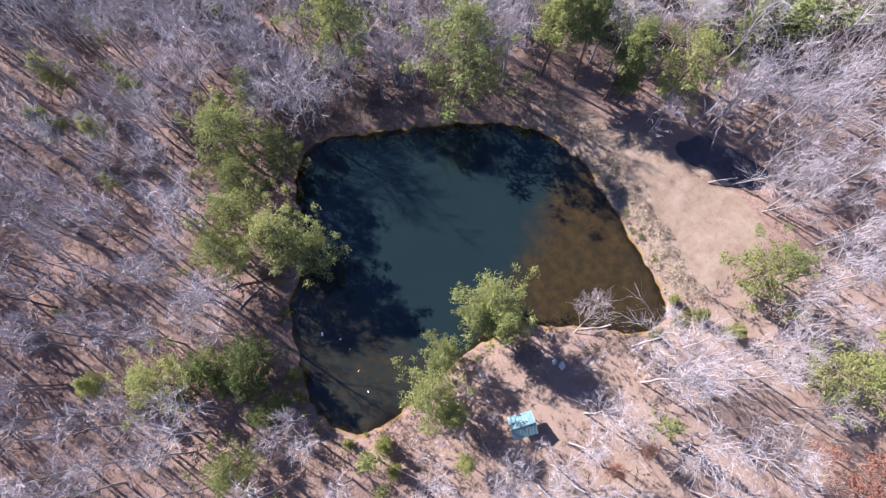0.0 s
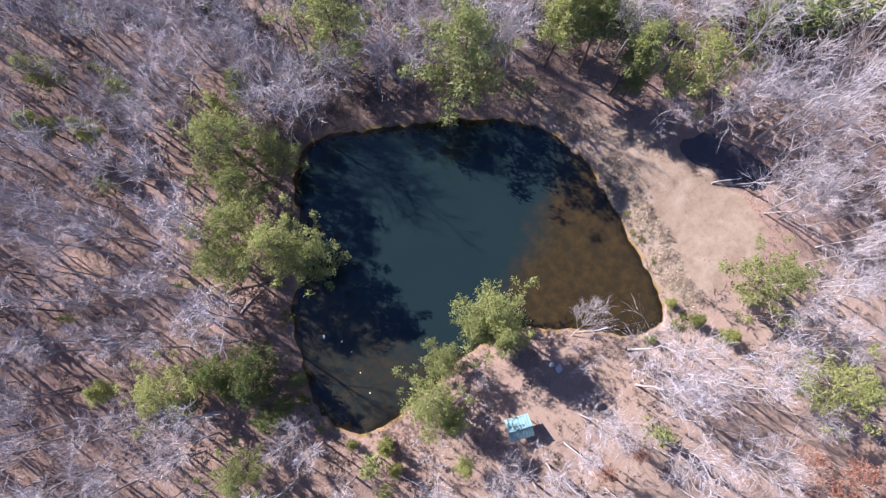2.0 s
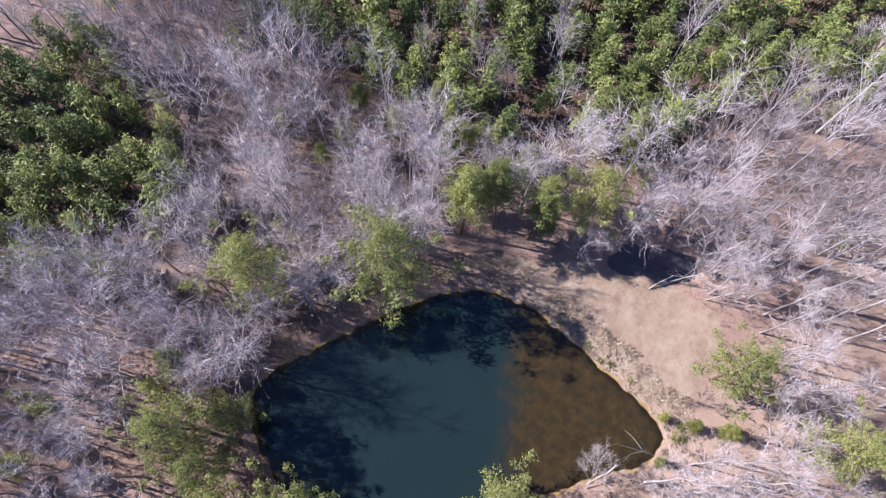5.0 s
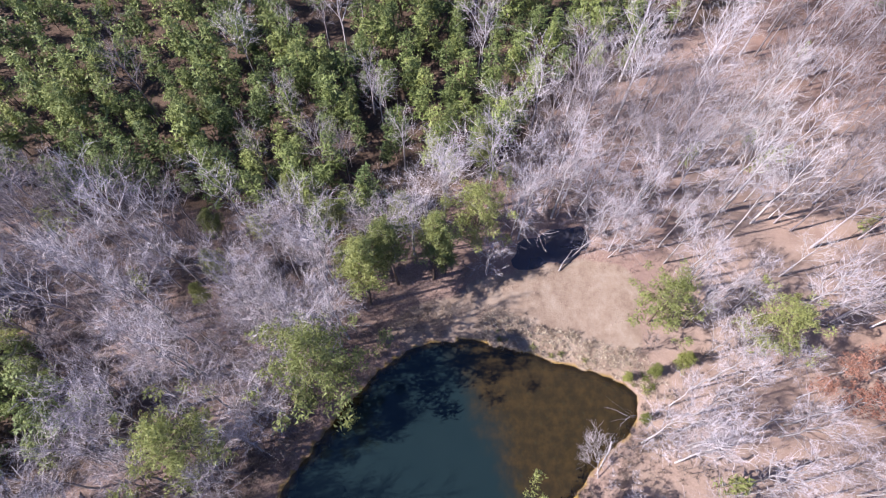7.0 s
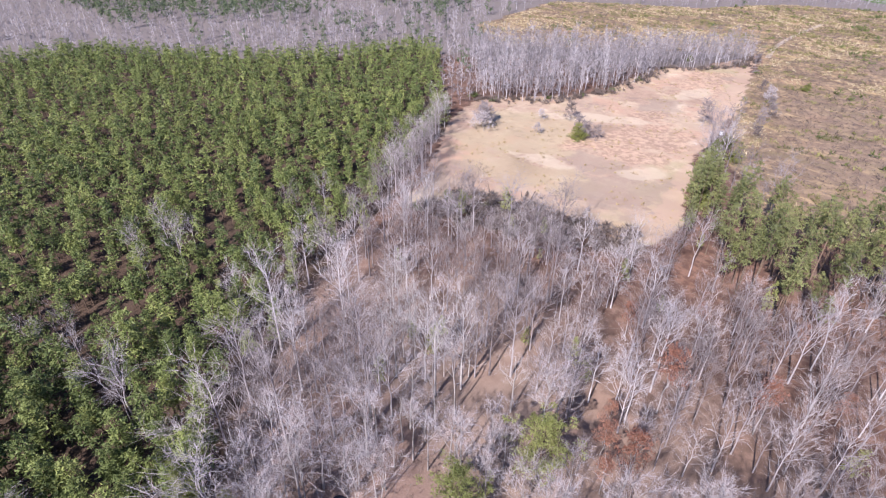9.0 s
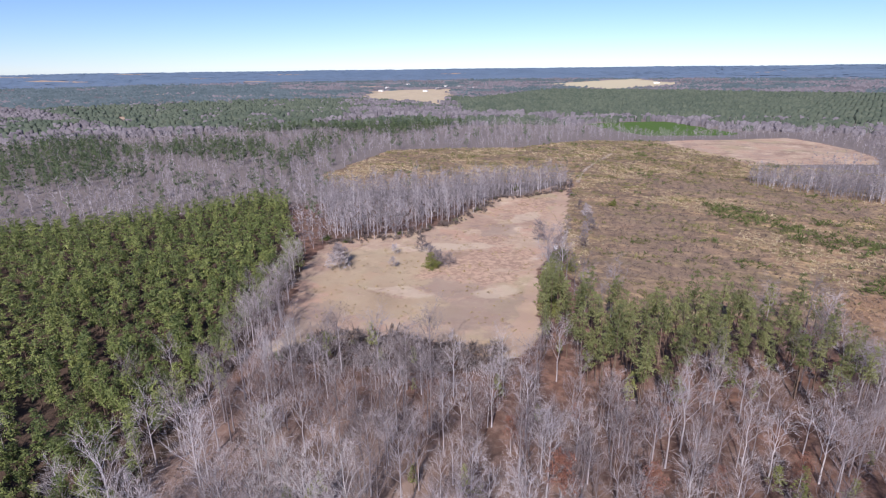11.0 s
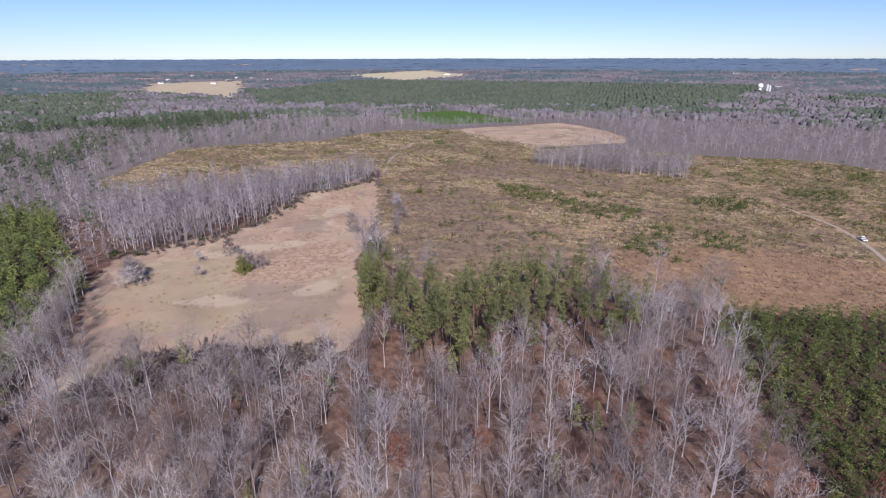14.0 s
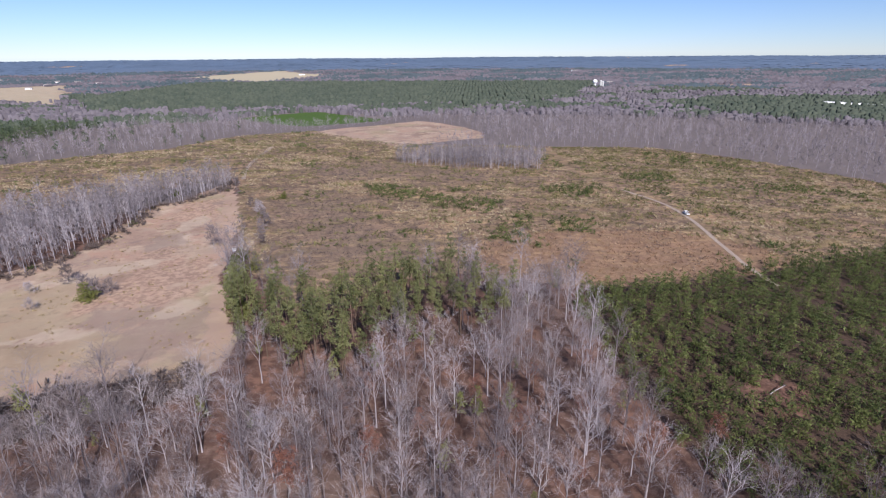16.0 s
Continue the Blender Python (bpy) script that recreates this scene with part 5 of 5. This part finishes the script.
sow("strip_thicket", leafy, px[m], py[m], rng, M_UNDER, 1.0, 3.0, "brown thicket at the foot of the tree belt", "thicket")
m &= wave(px, py, 5.0, 4.0) > 0.45
sow("strip_shrub", leafy, px[m], py[m], rng, M_EVERGREEN, 1.2, 3.0, "dark evergreen shrubs at the foot of the tree belt", "shrub")
px, py = lattice(-200, -60, 95, 400, 3.2, rng, 0.5)
m = inside(px, py, FIELD, by=1.5) & (wave(px, py, 9.0, 2.0) + 0.6 * wave(px, py, 3.0, 5.0) > 0.15)
sow("field_grass", stems, px[m], py[m], rng, M_STRAW, 0.4, 0.9, "low tufts of dry grass in the field", "grass")


# ---- single trees and bushes ----
def rust_tree(seed, tall):
    t, b, w = bare_tree(seed, tall, 9, 4, 4, 0.8, 5, 0.45, 0.03)
    g = np.random.default_rng(seed)
    crown = Shape()
    tips = w[0][2::3]
    for p in tips[g.permutation(len(tips))[:110]]:
        clump(crown, p, 0.85, 12, g, 1.0)
    return t, b, crown.arrays()


t, b, c = rust_tree(131, 15.0)
russet = tree_thing("oak_tree", (("trunk", t, M_BARK_PALE, ""), ("branchwork", b, M_BARK_PALE, ""), ("crown", c, M_TWIG_RUST, "russet dead leaves")),
                    "small oak still holding russet dead leaves", "tree", "russet oaks in the bare wood")
for k, (x, y, s) in enumerate(OAKS):
    m = pose(x, y, at_ground(x, y), 0, 0, 77 * k)
    ob = russet if k == 0 else copy_thing(russet, m)
    ob.matrix_basis = m @ Matrix.Diagonal((s, s, s, 1))

# in the field: one spreading tree, bushes, an evergreen with a grey snag
t, b, w = bare_tree(141, 10.5, 12, 7, 10, 1.3, 6, 0.18, 0.055)
lone = tree_thing("field_tree", (("trunk", t, M_BARK_PALE, ""), ("branchwork", b, M_WOOD, ""), ("crown", w, M_WOOD_TWIG, "")), "single leafless spreading tree in the dry field", "tree", "")
lone.matrix_basis = pose(-107.7, 242.5, at_ground(-107.7, 242.5), 0, 0, 30)
t, b, w = bare_tree(142, 5.0, 12, 6, 8, 1.5, 5, 0.05, 0.05)
fbush = tree_thing("field_bush", (("trunk", t, M_BARK_PALE, ""), ("branchwork", b, M_WOOD_TWIG, ""), ("crown", w, M_WOOD_TWIG, "")), "leafless mauve-grey bush standing in the dry field", "bush", "bushes in the field")
for k, (x, y, s) in enumerate(((-163.0, 160.0, 1.5), (-167.5, 163.5, 1.7), (-171.5, 167.5, 1.6), (-166.0, 158.0, 1.2), (-169.0, 169.0, 1.3), (-148.5, 200.0, 1.5), (-136.5, 191.5, 1.3), (-156.8, 189.7, 0.9), (-146.5, 175.7, 0.9), (-130.0, 187.0, 1.4), (-126.0, 189.0, 1.2),
                               (-115.1, 318.0, 1.0), (-94.8, 272.3, 1.1), (-86.0, 246.9, 1.0), (-93.8, 279.8, 1.2), (-99.0, 290.0, 1.2), (-104.0, 301.0, 1.3), (-90.0, 258.0, 1.2), (-108.0, 309.0, 1.1))):
    m = pose(x, y, at_ground(x, y), 0, 0, 53 * k)
    ob = fbush if k == 0 else copy_thing(fbush, m)
    ob.matrix_basis = m @ Matrix.Diagonal((s, s, s, 1))
t, b, c = pine_tree(143, 5.0, 6, 6, 2, 30, 0.75, 0.08, 0.40)
fever = tree_thing("evergreen_bush", (("trunk", t, M_BARK_PINE, ""), ("branchwork", b, M_BARK_PINE, ""), ("crown", c, M_SHRUB, "")), "round yellow-green evergreen bush beside the dry field", "bush", "evergreen bushes by the field")
for k, (x, y, s) in enumerate(((-132.0, 184.7, 1.5), (-124.0, 107.0, 0.9), (-119.5, 111.5, 0.8), (-88.5, 224.1, 1.3), (-84.7, 204.0, 1.5), (-79.7, 214.8, 1.3), (-82.0, 196.0, 1.6), (-76.0, 190.0, 1.5), (-90.0, 231.0, 1.0), (-86.0, 212.0, 1.5),
                               (-172.0, 345.0, 1.0), (-100.0, 335.0, 1.0), (-74.0, 178.0, 1.7), (-70.0, 170.0, 1.6))):
    m = pose(x, y, at_ground(x, y), 0, 0, 53 * k)
    ob = fever if k == 0 else copy_thing(fever, m)
    ob.matrix_basis = m @ Matrix.Diagonal((s * 1.35, s * 1.35, s * 0.8, 1))
spread = kinds[2]
for x, y, s, tilt, turn in ((-10.6, 27.2, 0.6, 36, -70), (-7.3, 42.5, 0.8, 4, 10), (35.5, -8.1, 0.85, 3, 60), (5.8, 23.4, 0.4, 5, 100), (-17.0, 41.3, 0.75, 4, 200),
                            (-49.7, 22.7, 0.95, 22, 200), (-55.0, 27.7, 1.0, 10, 40), (-57.8, 19.5, 0.95, 12, 250), (-50.0, 29.5, 0.85, 14, 190), (-74.5, 181.0, 1.0, 3, 90)):
    ob = copy_thing(spread, pose(x, y, at_ground(x, y), tilt, 0, turn))
    ob.matrix_basis = pose(x, y, at_ground(x, y), tilt, 0, turn) @ Matrix.Diagonal((s, s, s, 1))


def log(x0, y0, x1, y1, r, material, label, lift=0.0):
    d = math.hypot(x1 - x0, y1 - y0)
    sh = Shape()
    g = np.random.default_rng(int(d * 100))
    pts = [np.array((d * u, 0.12 * d * 0.3 * math.sin(5 * u) * g.uniform(0.5, 1), r + lift * u)) for u in (0, 0.3, 0.6, 1)]
    limb(sh, pts, [r, r * 0.85, r * 0.65, r * 0.3], 7)
    for u in (0.55, 0.7, 0.85, 0.95):
        q = np.array((d * u, 0.0, r + lift * u))
        w = np.array((g.uniform(0.4, 1), g.uniform(-1, 1), g.uniform(0, 0.5)))
        limb(sh, [q, q + w * d * 0.13], [r * 0.35, 0], 4)
    ob = new("fallen_log", mesh_of("fallen_log", *sh.arrays(), material))
    ob.matrix_basis = pose(x0, y0, max(at_ground(x0, y0), -0.1), 0, 0, math.degrees(math.atan2(y1 - y0, x1 - x0)))
    return tagged(ob, label, "log", "fallen logs")


log(32.5, -11.7, 23.5, -8.3, 0.22, M_BARK_PINE, "fallen dark tree trunk on the wooded bank")
log(32.1, -7.4, 26.6, -8.9, 0.16, M_BARK_PALE, "fallen pale tree trunk lying across another")
log(-46.0, 20.2, -50.3, 22.4, 0.14, M_BARK_PALE, "bleached fallen branch at the clearing's edge", 0.8)
log(-105.0, 126.0, -108.5, 132.5, 0.35, M_BARK_PINE, "dark uprooted trunk at the field's edge", 1.6)
log(-109.5, 129.5, -111.0, 131.5, 0.5, M_BARK_PINE, "dark stump at the field's edge", 0.8)
log(86.0, 122.5, 91.0, 125.0, 0.18, M_BARK_PALE, "bleached log on a bare patch among young pines", 1.2)
log(-16.5, 29.6, -11.0, 27.0, 0.15, M_BARK_PALE, "bleached dead trunk leaning over the bank", 0.4)


def stone(x, y, s, label):
    bm = bmesh.new()
    bmesh.ops.create_icosphere(bm, subdivisions=3, radius=1.0)
    for v in bm.verts:
        v.co *= 1 + 0.22 * noise.noise(v.co * 1.3 + Vector((x, y, 0)))
        v.co = Vector((v.co.x * s, v.co.y * s * 0.8, v.co.z * s * 0.45))
    me = bpy.data.meshes.new("boulder")
    bm.to_mesh(me)
    bm.free()
    me.materials.append(M_STONE)
    ob = new("boulder", me)
    ob.matrix_basis = pose(x, y, at_ground(x, y) + s * 0.1, 0, 0, 40)
    return tagged(ob, label, "stone")


stone(-5.6, 30.1, 0.7, "pale boulder on the sandy ground by the pond")
stone(-5.0, 28.9, 0.5, "small pale boulder on the sandy ground")


def floater(x, y, s, turn):
    sh = Shape()
    g = np.random.default_rng(int(x * 10))
    ang = np.arange(9) * 2 * math.pi / 9
    rad = s * g.uniform(0.6, 1.0, 9)
    ring = np.stack([np.cos(ang) * rad, np.sin(ang) * rad * 0.55, np.zeros(9)], 1)
    v = np.concatenate([ring + (0, 0, -0.03), ring * 0.9 + (0, 0, 0.05), [(0, 0, 0.07)]])
    f = [q for k in range(9) for q in ((k, (k + 1) % 9, 9 + (k + 1) % 9), (k, 9 + (k + 1) % 9, 9 + k), (9 + k, 9 + (k + 1) % 9, 18))]
    sh.add(v, f)
    ob = new("foam_scrap", mesh_of("foam_scrap", *sh.arrays(), M_WHITE))
    ob.matrix_basis = pose(x, y, 0.02, 0, 0, turn)
    tagged(ob, "small white scrap floating on the dark pond", "debris", "scraps on the water")


for x, y, s, a in ((23.2, 3.6, 0.42, 60), (21.2, 6.0, 0.26, 10), (20.8, 8.3, 0.18, 40), (22.0, 15.6, 0.2, 90), (21.5, 12.0, 0.15, 0)):
    floater(x, y, s, a)

# ---- far things ----
stand_box = tagged(new("field_stand"), "small white box stand at the edge of the field", "hunting stand")
stand_box.matrix_basis = pose(-96.8, 238.6, at_ground(-96.8, 238.6), 0, 0, 15)
piece("body", lambda bm: box(bm, -0.7, 0.7, -0.7, 0.7, 0.5, 2.1, 0.03), M_WHITE, stand_box)
piece("roof", lambda bm: box(bm, -0.85, 0.85, -0.85, 0.85, 2.1, 2.2, 0.03), M_SHINGLE, stand_box)
for sx in (-1, 1):
    for sy in (-1, 1):
        piece("leg", lambda bm, a=sx, b=sy: box(bm, a * 0.6 - 0.06, a * 0.6 + 0.06, b * 0.6 - 0.06, b * 0.6 + 0.06, -0.2, 0.5, 0.01), M_TIMBER, stand_box)


def disc(bm, r0, r1, z0, z1, n=20, m=None):
    bmesh.ops.create_cone(bm, cap_ends=True, segments=n, radius1=r0, radius2=max(r1, 0.001), depth=z1 - z0, matrix=(m or Matrix()) @ Matrix.Translation((0, 0, (z0 + z1) / 2)))


# pickup truck on the dirt road
truck = tagged(new("pickup_truck"), "white pickup truck parked on the sandy dirt road", "pickup truck")
truck.matrix_basis = pose(135.4, 292.5, at_ground(135.4, 292.5) + 0.15, 0, 0, 92)
piece("body", lambda bm: box(bm, -2.7, 2.7, -0.95, 0.95, 0.45, 1.05, 0.10), M_WHITE, truck)
piece("cab", lambda bm: box(bm, -0.5, 1.35, -0.85, 0.85, 1.03, 1.80, 0.16), M_WHITE, truck)
piece("windscreen", lambda bm: box(bm, 1.28, 1.38, -0.72, 0.72, 1.18, 1.68, 0.03), M_GLASS, truck)
piece("rear_window", lambda bm: box(bm, -0.53, -0.43, -0.70, 0.70, 1.20, 1.68, 0.03), M_GLASS, truck)
for sy in (-1, 1):
    piece("side_window", lambda bm, b=sy: box(bm, -0.3, 1.1, b * 0.86 - 0.03, b * 0.86 + 0.03, 1.18, 1.66, 0.02), M_GLASS, truck)
piece("cargo_bed", lambda bm: box(bm, -2.55, -0.65, -0.78, 0.78, 1.045, 1.07, 0.01), M_BLACK, truck)
for sx in (-1.7, 1.75):
    for sy in (-1, 1):
        wheel = piece("wheel", lambda bm: disc(bm, 0.40, 0.40, -0.13, 0.13, 24), M_BLACK, truck, "black tyre", pose(sx, sy * 0.86, 0.32, 90, 0, 0))
        piece("rim", lambda bm: disc(bm, 0.22, 0.20, -0.15, 0.15, 16), M_GREY, wheel)

# water tower and silos beyond the woods
tower = tagged(new("water_tower"), "white round water tower on a column above the trees", "water tower")
tower.matrix_basis = pose(384, 1428, at_ground(384, 1428))
piece("column", lambda bm: disc(bm, 3.4, 2.8, -1, 13, 24), M_WHITE, tower)


def bowl(bm):
    bmesh.ops.create_uvsphere(bm, u_segments=28, v_segments=16, radius=6.0, matrix=Matrix.Translation((0, 0, 15.5)) @ Matrix.Diagonal((1, 1, 0.9, 1)))


piece("tank", bowl, M_WHITE, tower)
for x, y, h, r in ((398, 1426, 17, 2.8), (405, 1432, 14, 2.6)):
    silo = tagged(new("silo"), "grey concrete silo beside the water tower", "silo", "silos")
    silo.matrix_basis = pose(x, y, at_ground(x, y))
    piece("shaft", lambda bm, h=h, r=r: disc(bm, r, r, -1, h, 20), M_GREY, silo)
    piece("dome", lambda bm, h=h, r=r: disc(bm, r * 1.02, r * 0.2, h, h + 2.2, 20), M_GREY, silo)


def house(name, x, y, w, d, h, turn, label, wall, roof):
    ob = tagged(new(name), label, "house" if name == "house" else "barn", "buildings far off")
    ob.matrix_basis = pose(x, y, at_ground(x, y), 0, 0, turn)
    piece("wall", lambda bm: box(bm, -w / 2, w / 2, -d / 2, d / 2, -0.5, h, 0.0), wall, ob)

    def gable(bm):
        e = 0.5
        a = [bm.verts.new(p) for p in ((-w / 2 - e, -d / 2 - e, h), (-w / 2 - e, d / 2 + e, h), (-w / 2 - e, 0, h + d * 0.28))]
        b = [bm.verts.new((w / 2 + e, v.co.y, v.co.z)) for v in a]
        bm.faces.new(a), bm.faces.new(b[::-1])
        for k in range(3):
            bm.faces.new((a[k], b[k], b[(k + 1) % 3], a[(k + 1) % 3]))
        bmesh.ops.recalc_face_normals(bm, faces=bm.faces)
    piece("roof", gable, roof, ob)
    for k in (-0.3, 0.3):
        piece("window", lambda bm, k=k: box(bm, w * k - 0.7, w * k + 0.7, -d / 2 - 0.06, -d / 2 + 0.02, 1.0, 2.3, 0.0), M_GLASS, ob)
    piece("door", lambda bm: box(bm, -0.55, 0.55, -d / 2 - 0.06, -d / 2 + 0.02, 0.0, 2.1, 0.0), M_TIMBER, ob)


for x, y, w, turn in ((-1215, 1428, 16, 10), (-1300, 1560, 14, 30), (-1165, 1735, 15, 80), (-1090, 1710, 18, 5), (-1108, 1600, 14, 60), (-1074, 1480, 15, 20), (-1010, 1680, 14, 40),
                      (-1360, 1760, 16, 0), (415, 1660, 14, 10), (350, 1440, 14, 0), (470, 1600, 18, 15), (530, 2300, 22, 0), (-526, 2160, 20, 10)):
    house("house", x, y, w, 9, 3.2, turn, "white house with a grey gable roof among far trees", M_WHITE, M_SHINGLE)
for x, y, w, turn in ((652, 938, 30, -35), (668, 915, 34, -35), (690, 895, 44, -35), (712, 872, 44, -35)):
    house("barn", x, y, w, 11, 3.6, turn, "long low white farm shed with a pale roof", M_WHITE, M_WHITE)
